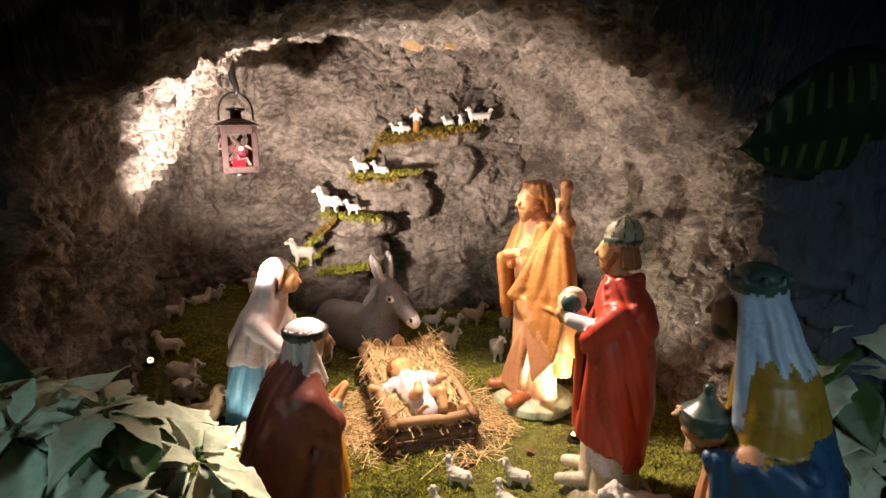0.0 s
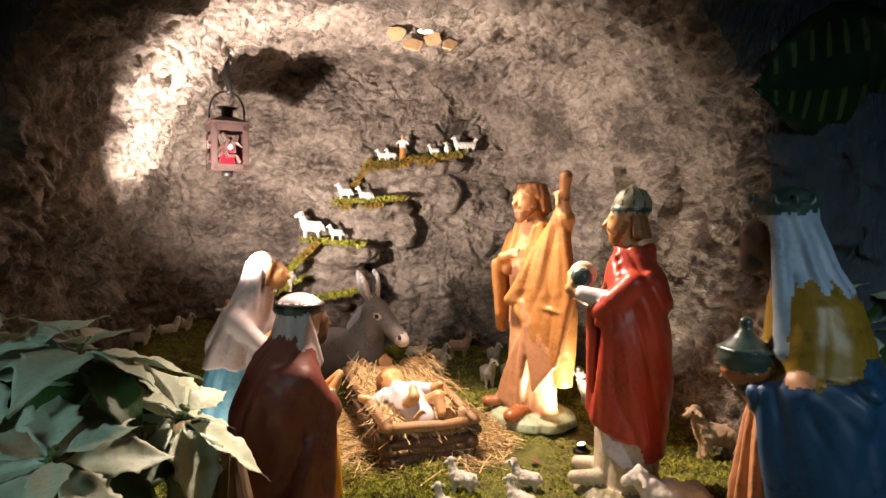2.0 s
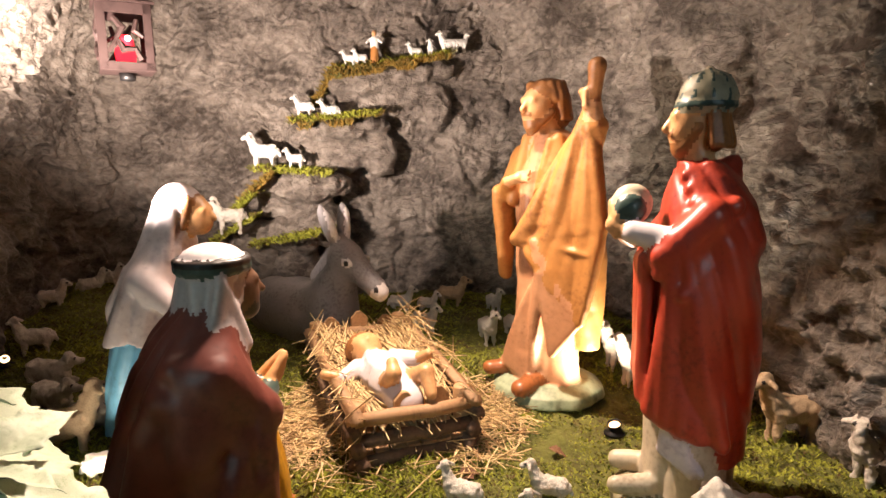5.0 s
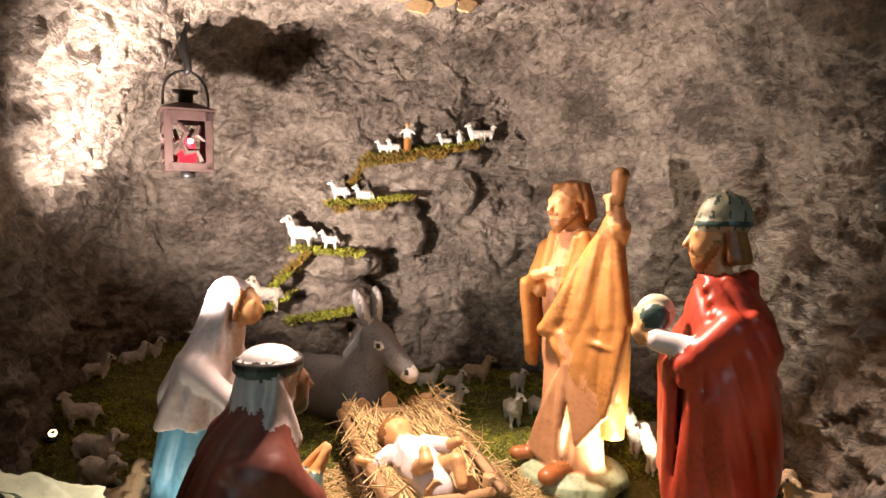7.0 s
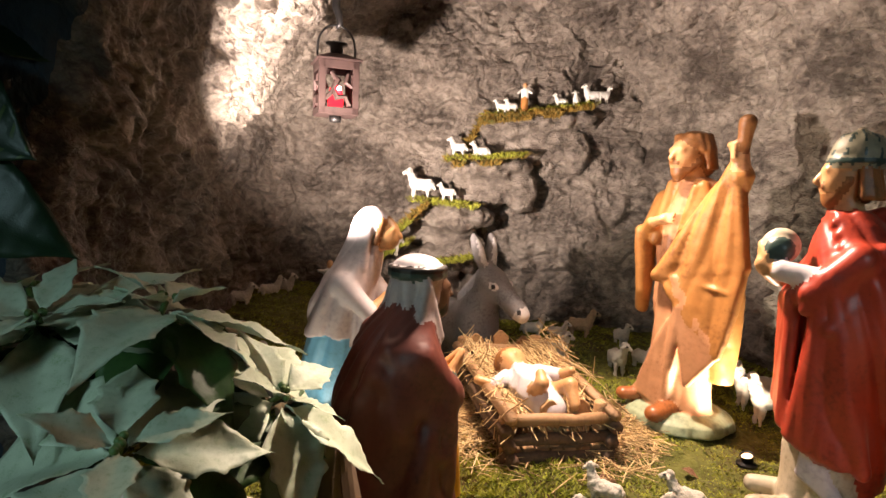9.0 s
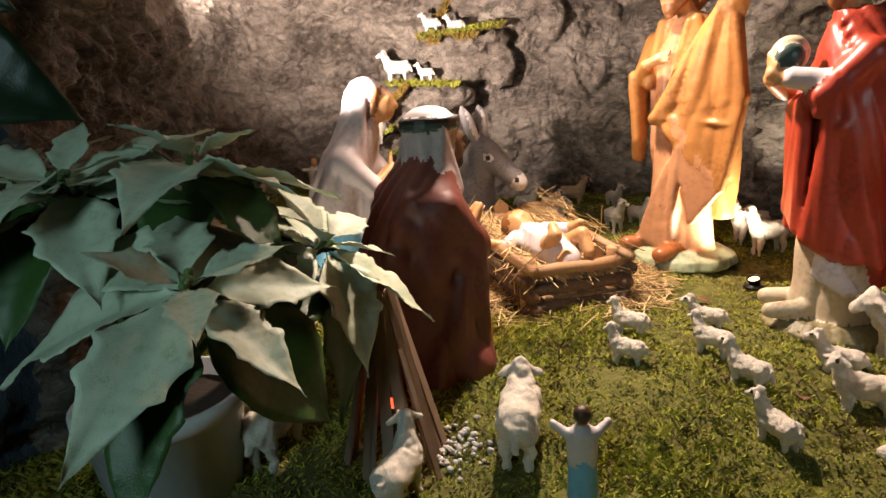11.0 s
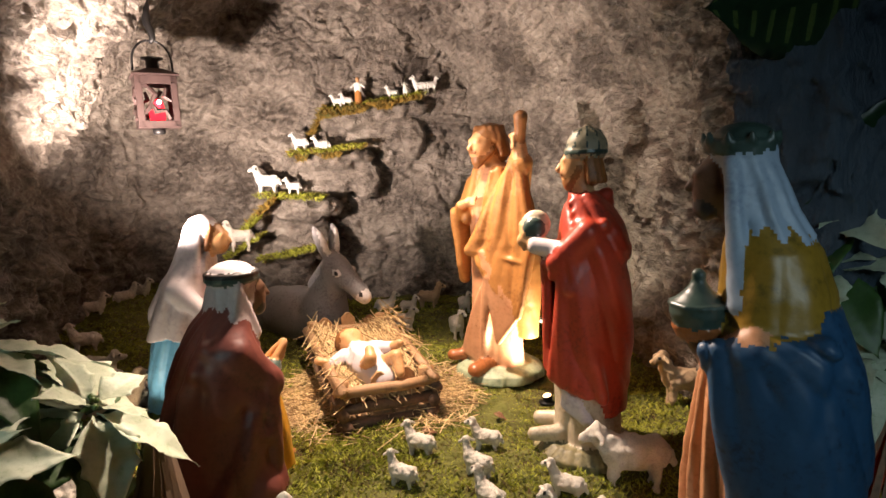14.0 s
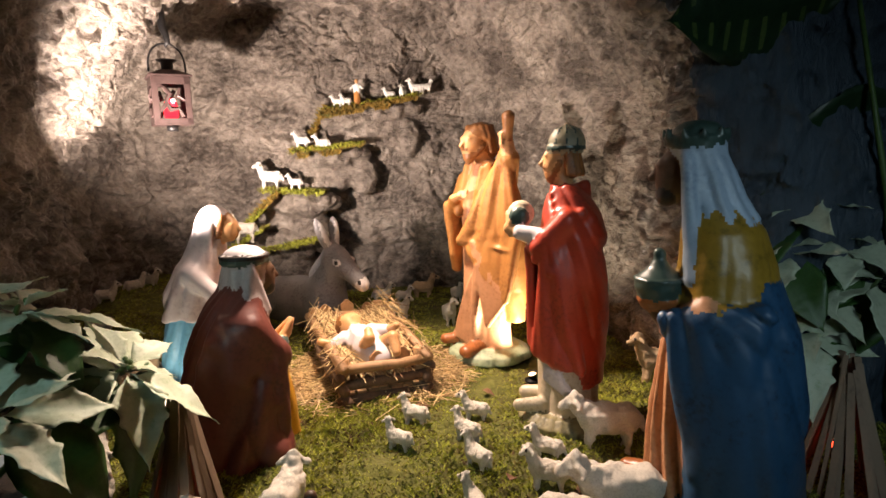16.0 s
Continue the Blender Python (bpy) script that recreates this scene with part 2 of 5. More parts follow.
def tube(bm, points, radii, sides=8, caps=True):
    """A tube along points, its radius going from point to point."""
    rings = []
    points = [Vector(p) for p in points]
    for i, p in enumerate(points):
        way = (points[min(i + 1, len(points) - 1)] - points[max(i - 1, 0)]).normalized()
        side = way.orthogonal().normalized() if i == 0 else (side - way * side.dot(way)).normalized()
        up = way.cross(side)
        r = radii[i] if isinstance(radii, (list, tuple)) else radii
        rings.append([bm.verts.new(p + (side * math.cos(a) + up * math.sin(a)) * r)
                      for a in [2 * math.pi * k / sides for k in range(sides)]])
    for one, two in zip(rings, rings[1:]):
        for k in range(sides):
            bm.faces.new((one[k], one[(k + 1) % sides], two[(k + 1) % sides], two[k]))
    if caps:
        bm.faces.new(rings[0][::-1])
        bm.faces.new(rings[-1])


def spin(bm, profile, sides=32):
    """A turned body from (radius, height) pairs."""
    rings = [[bm.verts.new((r * math.cos(a), r * math.sin(a), z)) for a in [2 * math.pi * k / sides for k in range(sides)]]
             for r, z in profile]
    for one, two in zip(rings, rings[1:]):
        for k in range(sides):
            bm.faces.new((one[k], one[(k + 1) % sides], two[(k + 1) % sides], two[k]))
    bm.faces.new(rings[0][::-1])
    bm.faces.new(rings[-1])


def vnoise(x, y, z, seed=0):
    """Smooth value noise from -1 to 1, over arrays."""
    def corner(i, j, k):
        h = (i * 374761393 + j * 668265263 + k * 2147483647 + seed * 144665) & 0xFFFFFFFF
        h = ((h ^ (h >> 13)) * 1274126177) & 0xFFFFFFFF
        return ((h ^ (h >> 16)) & 0xFFFF) / 32767.5 - 1
    i, j, k = (np.floor(v).astype(np.int64) for v in (x, y, z))
    u, v, w = x - i, y - j, z - k
    u, v, w = (t * t * t * (t * (t * 6 - 15) + 10) for t in (u, v, w))
    out = 0
    for a in (0, 1):
        for b in (0, 1):
            for c in (0, 1):
                out = out + corner(i + a, j + b, k + c) * (u if a else 1 - u) * (v if b else 1 - v) * (w if c else 1 - w)
    return out


def fbm(x, y, z, octaves=4, seed=0):
    out, amp = 0, 1.0
    for o in range(octaves):
        out = out + amp * vnoise(x * 2**o, y * 2**o, z * 2**o, seed + o)
        amp *= 0.5
    return out


def ridged(x, y, z, octaves=3, seed=0):
    out, amp = 0, 1.0
    for o in range(octaves):
        out = out + amp * (1 - 2 * np.abs(vnoise(x * 2**o, y * 2**o, z * 2**o, seed + o)))
        amp *= 0.5
    return out


def grid_mesh(name, x, y, z, mat, flip=False):
    """A sheet through a grid of points."""
    rows, cols = x.shape
    i = np.arange(rows * cols).reshape(rows, cols)
    quads = np.stack([i[:-1, :-1], i[:-1, 1:], i[1:, 1:], i[1:, :-1]], -1).reshape(-1, 4)
    data = bpy.data.meshes.new(name)
    data.from_pydata(np.stack([x, y, z], -1).reshape(-1, 3).tolist(), [], (quads[:, ::-1] if flip else quads).tolist())
    data.materials.append(mat)
    data.shade_smooth()
    return new(name, data)


# ---- modelling of rounded bodies ----
def turned(p, c, rot):
    q = np.stack([p[i] - c[i] for i in range(3)])
    if rot:
        r = np.array(Euler([radians(a) for a in rot]).to_matrix().transposed())
        q = np.einsum("ij,j...->i...", r, q)
    return q


def ell(c, r, rot=None):
    def dist(p):
        q = turned(p, c, rot)
        k = np.sqrt(sum((q[i] / r[i]) ** 2 for i in range(3)))
        return (k - 1) * min(r) * 0.9 if max(r) > 2.5 * min(r) else (k - 1) * (r[0] * r[1] * r[2]) ** (1 / 3)
    return dist


def cap(a, b, ra, rb=None):
    rb = ra if rb is None else rb

    def dist(p):
        d = np.subtract(b, a)
        h = np.clip(sum((p[i] - a[i]) * d[i] for i in range(3)) / (d @ d), 0, 1)
        return np.sqrt(sum((p[i] - a[i] - h * d[i]) ** 2 for i in range(3))) - (ra + (rb - ra) * h)
    return dist


def block(c, half, rot=None, r=0.004):
    def dist(p):
        q = np.abs(turned(p, c, rot))
        o = [q[i] - (half[i] - r) for i in range(3)]
        return np.sqrt(sum(np.maximum(v, 0) ** 2 for v in o)) + np.minimum(np.maximum(np.maximum(o[0], o[1]), o[2]), 0) - r
    return dist


def loft(rows, folds=0, amp=0.0, twist=0.0, phase=0.0, seed=0):
    """A draped body. Rows, upwards: height, centre x and y, half widths x and y."""
    rows = np.array(rows, float)

    def dist(p):
        z = np.clip(p[2], rows[0, 0], rows[-1, 0])
        cx, cy, rx, ry = (np.interp(z, rows[:, 0], rows[:, k]) for k in (1, 2, 3, 4))
        dx, dy = p[0] - cx, p[1] - cy
        a = np.arctan2(dy, dx)
        d = (np.sqrt((dx / rx) ** 2 + (dy / ry) ** 2) - 1) * np.minimum(rx, ry)
        if folds:
            drift = 0.8 * vnoise(p[0] * 9 + seed, p[1] * 9, p[2] * 7)
            w = np.abs(np.sin(folds * 0.5 * a + twist * p[2] + phase + 1.8 * drift)) ** 0.7
            w2 = np.abs(np.sin(folds * 1.0 * a + 1.7 * twist * p[2] + 2.1 + 2.5 * drift)) ** 0.7
            fade = np.clip((rows[-1, 0] - p[2]) / (rows[-1, 0] - rows[0, 0]) * 1.6, 0.2, 1)
            d = d + amp * fade * (1.1 - 1.5 * w - 0.55 * w2)
        below, above = rows[0, 0] - p[2], p[2] - rows[-1, 0]
        return np.maximum(d, np.maximum(below, above))
    return dist


def tri(a, b, c, thick):
    """A sheet of cloth between three corners."""
    a, b, c = (np.array(v, float) for v in (a, b, c))
    n = np.cross(b - a, c - a)

    def dist(p):
        q = np.moveaxis(p, 0, -1)
        inside, near = True, None
        for u, v in ((a, b), (b, c), (c, a)):
            e, w = v - u, q - u
            inside = inside & (w @ np.cross(n, e) >= 0)
            h = np.clip((w @ e) / (e @ e), 0, 1)
            d = ((w - h[..., None] * e) ** 2).sum(-1)
            near = d if near is None else np.minimum(near, d)
        return np.sqrt(np.where(inside, ((q - a) @ n) ** 2 / (n @ n), near)) - thick
    return dist


def fan(shape, pivot, plane, count, amp, seed=0, grow=0.10, wander=0.5):
    """Folds that run out from a pivot, seen across two axes (0 x, 1 y, 2 z); count is folds to the half turn."""
    def dist(p):
        u, v = p[plane[0]] - pivot[0], p[plane[1]] - pivot[1]
        r = np.sqrt(u * u + v * v)
        bend = wander * vnoise(p[0] * 14 + seed, p[1] * 14, p[2] * 9, seed)
        ridge = np.abs(np.sin(count * np.arctan2(v, u) + bend * 2 + seed))
        fine = np.abs(np.sin(2.3 * count * np.arctan2(v, u) - bend * 3 + seed))
        return shape(p) - amp * np.clip(r / grow, 0.25, 1.1) * (ridge ** 0.8 - 0.62 + 0.25 * (fine - 0.6))
    return dist


def sculpt(name, prims, res=0.004, blend=0.006, rough=0.0, rough_scale=60.0, lo=None, hi=None):
    """One closed mesh round primitives (shape, material[, blend]) that melt into each other."""
    mats = []
    for _, m, *_ in prims:
        if m not in mats:
            mats.append(m)
    axes = [np.arange(lo[i], hi[i] + res, res) for i in range(3)]
    p = np.stack(np.meshgrid(*axes, indexing="ij"))
    v, best, which = None, None, None
    for shape, m, *own in prims:
        d = shape(p)
        k = own[0] if own else blend
        i = mats.index(m)
        if v is None:
            v, best, which = d, d.copy(), np.full(d.shape, i, np.int16)
        else:
            which = np.where(d < best, i, which).astype(np.int16)
            best = np.minimum(best, d)
            h = np.clip(0.5 + 0.5 * (v - d) / k, 0, 1)
            v = v * (1 - h) + d * h - k * h * (1 - h)
    if rough:
        v = v + rough * fbm(p[0] * rough_scale, p[1] * rough_scale, p[2] * rough_scale, 2, 5)
    s = v < 0
    n = [k - 1 for k in v.shape]
    count, at = np.zeros(n, np.int16), np.zeros((3, *n))
    cut = lambda a, o: a[o[0]:o[0] + n[0], o[1]:o[1] + n[1], o[2]:o[2] + n[2]]
    for axis in range(3):
        others = [k for k in range(3) if k != axis]
        for a in (0, 1):
            for b in (0, 1):
                o = [0, 0, 0]
                o[others[0]], o[others[1]] = a, b
                e = list(o)
                e[axis] = 1
                v0, v1 = cut(v, o), cut(v, e)
                hit = cut(s, o) != cut(s, e)
                f = np.where(hit, v0 / np.where(hit, v0 - v1, 1), 0)
                count += hit
                for k in range(3):
                    at[k] += np.where(hit, o[k] + (f if k == axis else 0), 0)
    live = count > 0
    ids = np.full(n, -1)
    ids[live] = np.arange(live.sum())
    base = np.stack(np.nonzero(live))
    pos = np.stack([axes[k][0] + (base[k] + at[k][live] / count[live]) * res for k in range(3)], -1)
    quads = []
    for axis in range(3):
        b, c = (axis + 1) % 3, (axis + 2) % 3
        sl0, sl1 = [slice(1, -1)] * 3, [slice(1, -1)] * 3
        sl0[axis], sl1[axis] = slice(0, -1), slice(1, None)
        one, two = s[tuple(sl0)], s[tuple(sl1)]
        for flip, hit in ((False, one & ~two), (True, two & ~one)):
            w = np.stack(np.nonzero(hit), -1)
            w[:, b] += 1
            w[:, c] += 1
            corners = []
            for ob, oc in ((0, 0), (-1, 0), (-1, -1), (0, -1)):
                q = w.copy()
                q[:, b] += ob
                q[:, c] += oc
                corners.append(ids[q[:, 0], q[:, 1], q[:, 2]])
            f = np.stack(corners, -1)
            quads.append(f[:, ::-1] if flip else f)
    quads = np.concatenate(quads)
    quads = quads[(quads >= 0).all(1)]
    mid = pos[quads].mean(1)
    cell = [np.clip(np.round((mid[:, k] - axes[k][0]) / res).astype(int), 0, v.shape[k] - 1) for k in range(3)]
    data = bpy.data.meshes.new(name)
    data.from_pydata(pos.tolist(), [], quads.tolist())
    for m in mats:
        data.materials.append(m)
    data.polygons.foreach_set("material_index", which[tuple(cell)].astype(np.int32))
    data.shade_smooth()
    return new(name, data)

# ---- setting ----
def ease(t):
    t = np.clip(t, 0, 1)
    return t * t * (3 - 2 * t)


def ground_height(x, y):
    return (0.062 + 0.03 * ease((y - 1.25) / 0.35) + 0.035 * ease((y - 1.6) / 0.3) - 0.03 * ease((1.05 - y) / 0.3)
            + 0.07 * ease((-x - 0.35) / 0.35) * ease((y - 1.35) / 0.35))


def on_ground(x, y, sink=0.002):
    return float(ground_height(np.array(x), np.array(y))) - sink


def bed_bumps(x, y):
    return 0.007 * fbm(x * 9, y * 9, x * 0, 3, 11) + 0.010 * ridged(x * 26, y * 26, x * 0, 2, 3) * 0.5 + 0.004 * np.abs(fbm(x * 75, y * 75, x * 0, 2, 6))


def build_ground():
    x, y = np.meshgrid(np.linspace(-1.1, 1.15, 480), np.linspace(0.42, 2.05, 350))
    z = ground_height(x, y) + bed_bumps(x, y)
    tagged(grid_mesh("ground", x, y, z, MOSS_BED), "uneven bed of dark green and brown moss", "ground", kind="structure")


def build_moss(count=300000):
    """Short upright tufts all over the bed."""
    rng = np.random.default_rng(4)
    x, y = rng.uniform(-0.8, 0.85, count * 2), rng.uniform(0.62, 1.95, count * 2)
    patch = fbm(x * 7, y * 7, x * 0 + 3.3, 3, 21)
    keep = (patch > -0.9)
    x, y, patch = x[keep][:count], y[keep][:count], patch[keep][:count]
    n = len(x)
    z = ground_height(x, y) + bed_bumps(x, y) - 0.002
    a, lean = rng.uniform(0, 2 * np.pi, n), rng.uniform(0, 2 * np.pi, n)
    tall, wide = rng.uniform(0.0022, 0.0062, n) * (1 + 0.6 * patch), rng.uniform(0.0006, 0.0013, n)
    dx, dy = np.cos(a) * wide, np.sin(a) * wide
    lx, ly = np.cos(lean) * tall * 0.9, np.sin(lean) * tall * 0.9
    v = np.stack([np.stack([x - dx, y - dy, z], -1), np.stack([x + dx, y + dy, z], -1),
                  np.stack([x + lx + dx, y + ly + dy, z + tall], -1), np.stack([x + lx * 1.6 - dx * 0.5, y + ly * 1.6, z + tall * 1.2], -1)], 1)
    i = np.arange(n)[:, None] * 4
    data = bpy.data.meshes.new("moss_tufts")
    data.from_pydata(v.reshape(-1, 3).tolist(), [], (i + np.array([0, 1, 2, 3])).tolist())
    data.materials.append(MOSS)
    tagged(new("moss_tufts", data), "short bright green moss tufts covering the bed", "moss", kind="stuff")


VAULT_Y = [0.90, 1.1, 1.3, 1.5, 1.7, 1.85, 2.05]
VAULT_L = [-0.66, -0.68, -0.71, -0.75, -0.80, -0.80, -0.66]
VAULT_R = [0.62, 0.61, 0.595, 0.555, 0.49, 0.42, 0.26]
VAULT_H = [0.87, 0.89, 0.905, 0.93, 0.95, 0.96, 0.95]


def rock_relief(x, y, z, flute=0.0):
    """Lumps, creases, flat wrinkles and, where asked, knobbly upright flutes."""
    wx, wz = 0.03 * fbm(x * 12, y * 12, z * 12, 2, 61), 0.03 * fbm(x * 12, y * 12, z * 12, 2, 67)
    big = 0.018 * fbm(x * 6, y * 6, z * 6, 3, 2)
    crease = 0.020 * np.abs(fbm((x + wx) * 16, y * 16, (z + wz) * 22, 2, 8))
    wrinkle = 0.010 * np.abs(fbm((x + wz) * 30, y * 30, (z + wx) * 46, 2, 15)) * (1 - 0.5 * flute)
    chip = 0.006 * np.abs(fbm((x + wx) * 85, y * 85, (z + wz) * 130, 2, 23))
    up = 0.016 * ridged((x + wz) * 13, (y + wx) * 13, z * 3.0, 2, 31) * flute
    knob = 0.010 * ridged(x * 10, y * 10, (z + 1.6 * wx) * 34, 1, 37) * flute
    return big + crease + wrinkle + chip + up + knob


def build_vault():
    a = np.linspace(0, np.pi, 620)
    depth = np.concatenate([np.linspace(2.08, 0.93, 330), np.full(90, 0.93)])
    flare = np.concatenate([np.zeros(330), np.linspace(0, 1, 91)[1:]])
    aa, yy = np.meshgrid(a, depth)
    ff = np.repeat(flare[:, None], len(a), 1)
    yy = yy + 0.16 * ease((np.cos(np.pi - aa) - 0.25) / 0.6) * ease((1.3 - yy) / 0.37)
    left, right, high = (np.interp(yy, VAULT_Y, t) for t in (VAULT_L, VAULT_R, VAULT_H))
    mid, half = (left + right) / 2, (right - left) / 2
    c, s = -np.cos(aa), np.sin(aa)
    e = 2 / 2.9
    grow = 1 + 0.85 * ff**1.3
    px = mid + half * np.sign(c) * np.abs(c) ** e * (1 + 0.75 * ff**1.3)
    pz = -0.03 + (high + 0.03) * np.abs(s) ** e * grow
    yy = yy - 0.07 * np.sin(np.minimum(ff * 3, 1) * np.pi / 2) + 0.10 * ff**2
    # outward direction in the cross-section
    nx, nz = c, np.maximum(s, 0.05)
    flute = ease((np.abs(c) - 0.55) / 0.3)
    d = rock_relief(px, yy, pz, flute)
    shelf = 0.02 * fbm(px * 3.2, yy * 3.2, pz * 3.2, 2, 44)
    inside = 1 - ff
    px = px - nx * (d + shelf) * inside
    pz = pz - nz * (d + shelf) * inside
    yy = yy - (d * 1.4) * ff
    pz = pz + 0.075 * np.exp(-(((px + 0.02) / 0.095) ** 2 + ((yy - 1.36) / 0.055) ** 2) ** 3) * (s > 0.5)
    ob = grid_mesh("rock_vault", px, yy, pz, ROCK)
    ob.data.materials.append(RIM)
    rows = np.repeat(np.arange(len(depth) - 1), len(a) - 1)
    ob.data.polygons.foreach_set("material_index", (rows > 334).astype(np.int32))
    tagged(ob, "rough grey beige grotto vault with creased walls", "rock wall", kind="structure")


def build_back_wall():
    x, z = np.meshgrid(np.linspace(-0.86, 0.62, 520), np.linspace(0.02, 1.06, 370))
    y = 1.995 - 0.05 * ease((z - 0.6) / 0.4) - 0.10 * ease((np.abs(x + 0.15) - 0.45) / 0.3) ** 1.5
    y = y + 0.045 * np.exp(-((z - 0.28) / 0.14) ** 2) * np.exp(-((x + 0.02) / 0.35) ** 2)
    y = y - rock_relief(x, y * 0 + 2, z) * 0.95
    y = y - 0.02 * np.maximum(0, fbm(x * 5, z * 7, x * 0 + 9, 2, 50))
    for hx, hz, r, deep in ((0.067, 0.512, 0.017, 0.025), (0.165, 0.575, 0.04, 0.014), (0.21, 0.42, 0.03, 0.012)):
        y = y + deep * np.exp(-(((x - hx) / r) ** 2 + ((z - hz) / r) ** 2) ** 2)
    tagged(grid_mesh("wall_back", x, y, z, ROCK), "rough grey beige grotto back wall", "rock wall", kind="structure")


def build_room():
    """Dark room round the display, and the plinth under it."""
    bm = bmesh.new()
    box(bm, (8, 0.1, 3.6), pose(0, -3.0, 0.9))
    box(bm, (8, 0.1, 3.6), pose(0, 3.4, 0.9))
    box(bm, (0.1, 6.3, 3.6), pose(-4.05, 0.2, 0.9))
    box(bm, (0.1, 6.3, 3.6), pose(4.05, 0.2, 0.9))
    tagged(part("wall_room", bm, PLASTER, smooth=False), "dark plain room walls around the display", "wall", kind="structure")
    bm = bmesh.new()
    box(bm, (8.2, 6.6, 0.1), pose(0, 0.2, 2.75))
    tagged(part("ceiling", bm, PLASTER, smooth=False), "dark plain ceiling of the room", "ceiling", kind="structure")
    bm = bmesh.new()
    box(bm, (8.2, 6.6, 0.1), pose(0, 0.2, -0.95))
    tagged(part("floor", bm, PLASTER, smooth=False), "dark plain floor of the room", "floor", kind="structure")
    bm = bmesh.new()
    box(bm, (2.6, 1.9, 0.9), pose(0.0, 1.42, -0.455), 0.01)
    tagged(part("plinth", bm, PLASTER, smooth=False), "dark plinth carrying the grotto display", "plinth", kind="structure")


build_ground()
build_vault()
build_back_wall()
build_room()


def build_lamp_niche():
    """Torn plaster flaps round the lamp niche in the vault."""
    N = thing("lamp_niche", (-0.02, 1.36, 0.88), 0, "lamp niche in the vault with torn cream plaster edges", "lamp niche")
    rng = random.Random(6)
    for x, z, w, h, tilt in ((-0.060, 0.010, 0.020, 0.015, 10), (-0.025, 0.004, 0.022, 0.012, -6), (0.015, 0.004, 0.020, 0.014, 8), (0.050, 0.010, 0.016, 0.012, -10)):
        bm = bmesh.new()
        ring = []
        for k in range(14):
            a = 2 * math.pi * k / 14
            r = rng.uniform(0.75, 1.1)
            ring.append((x + w * r * math.cos(a), z + h * r * math.sin(a)))
        one = [bm.verts.new((u, 0.052, v)) for u, v in ring]
        two = [bm.verts.new((u * 0.98, 0.058, v)) for u, v in ring]
        bm.faces.new(one)
        bm.faces.new(two[::-1])
        for k in range(14):
            bm.faces.new((one[k], two[k], two[(k + 1) % 14], one[(k + 1) % 14]))
        part("plaster_flap", bm, PLASTER_CREAM, N, smooth=False, m=pose(0, 0, 0, tilt, 0, 0))
    bm = bmesh.new()
    spin(bm, [(0.018, 0.026), (0.020, 0.022), (0.020, 0.012), (0.016, 0.010)], 20)
    part("lamp_housing", bm, BLACK_METAL, N)
    bm = bmesh.new()
    spin(bm, [(0.0145, 0.0085), (0.0145, 0.0095)], 20)
    part("lens", bm, HOLE_GLOW, N, "bright warm lamp lens")


build_lamp_niche()

def floor_spotlight(place, aim, label, size=1.0):
    """A small lamp head on a foot, its lens glowing."""
    F = thing("floor_spotlight", place, 0, label, "lamp")
    bm = bmesh.new()
    spin(bm, [(0.016, 0.0), (0.016, 0.004), (0.004, 0.006), (0.004, 0.016)], 20)
    part("foot", bm, BLACK_METAL, F)
    tip = pose(0, 0, 0.016 * size) @ Vector(aim).to_track_quat("Z", "Y").to_matrix().to_4x4() @ Matrix.Scale(size, 4)
    bm = bmesh.new()
    spin(bm, [(0.006, -0.014), (0.010, -0.012), (0.013, 0.004), (0.014, 0.004), (0.014, 0.006), (0.012, 0.006), (0.011, 0.002)], 20)
    part("housing", bm, BLACK_METAL, F, m=tip)
    bm = bmesh.new()
    spin(bm, [(0.0105, 0.0028), (0.0085, 0.0042), (0.004, 0.005)], 20)
    part("lens", bm, FLOOR_GLOW, F, "glowing warm white lens", m=tip)


floor_spotlight((0.300, 1.318, on_ground(0.300, 1.318) + 0.004), (-0.25, -0.15, 0.9), "small floor spotlight glowing on the moss beside the red king", 0.8)
floor_spotlight((-0.725, 1.525, on_ground(-0.725, 1.525) + 0.004), (0.5, -0.7, 0.6), "small warm lamp glowing by the rock wall", 0.7)

# ---- ledges with moss ----
def rock_ledge(place, half, label, seed=0, slope=0.0, tail=0.10, name="rock_ledge"):
    """A knobbly outcrop, its top near z = 0, growing back into the wall."""
    rng = random.Random(seed)
    hx, hy, hz = half
    prims = []
    n = max(3, int(hx / 0.022))
    for k in range(n):
        x = -hx + 2 * hx * (k + 0.5) / n
        r = rng.uniform(0.8, 1.25)
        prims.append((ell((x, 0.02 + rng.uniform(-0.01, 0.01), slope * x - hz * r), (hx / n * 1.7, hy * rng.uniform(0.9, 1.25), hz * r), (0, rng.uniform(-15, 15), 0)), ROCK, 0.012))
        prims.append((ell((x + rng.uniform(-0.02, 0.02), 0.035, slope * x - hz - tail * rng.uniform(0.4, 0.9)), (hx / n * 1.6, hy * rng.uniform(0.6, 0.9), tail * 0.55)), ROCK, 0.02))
    ob = sculpt(name, prims, 0.005, 0.015, 0.007, 38, (-hx * 1.3, -hy * 1.7, -hz * 3 - tail * 1.6 - abs(slope) * hx), (hx * 1.3, hy * 2.2, 0.03 + abs(slope) * hx))
    ob.matrix_basis = pose(*place)
    return tagged(ob, label, "rock ledge")


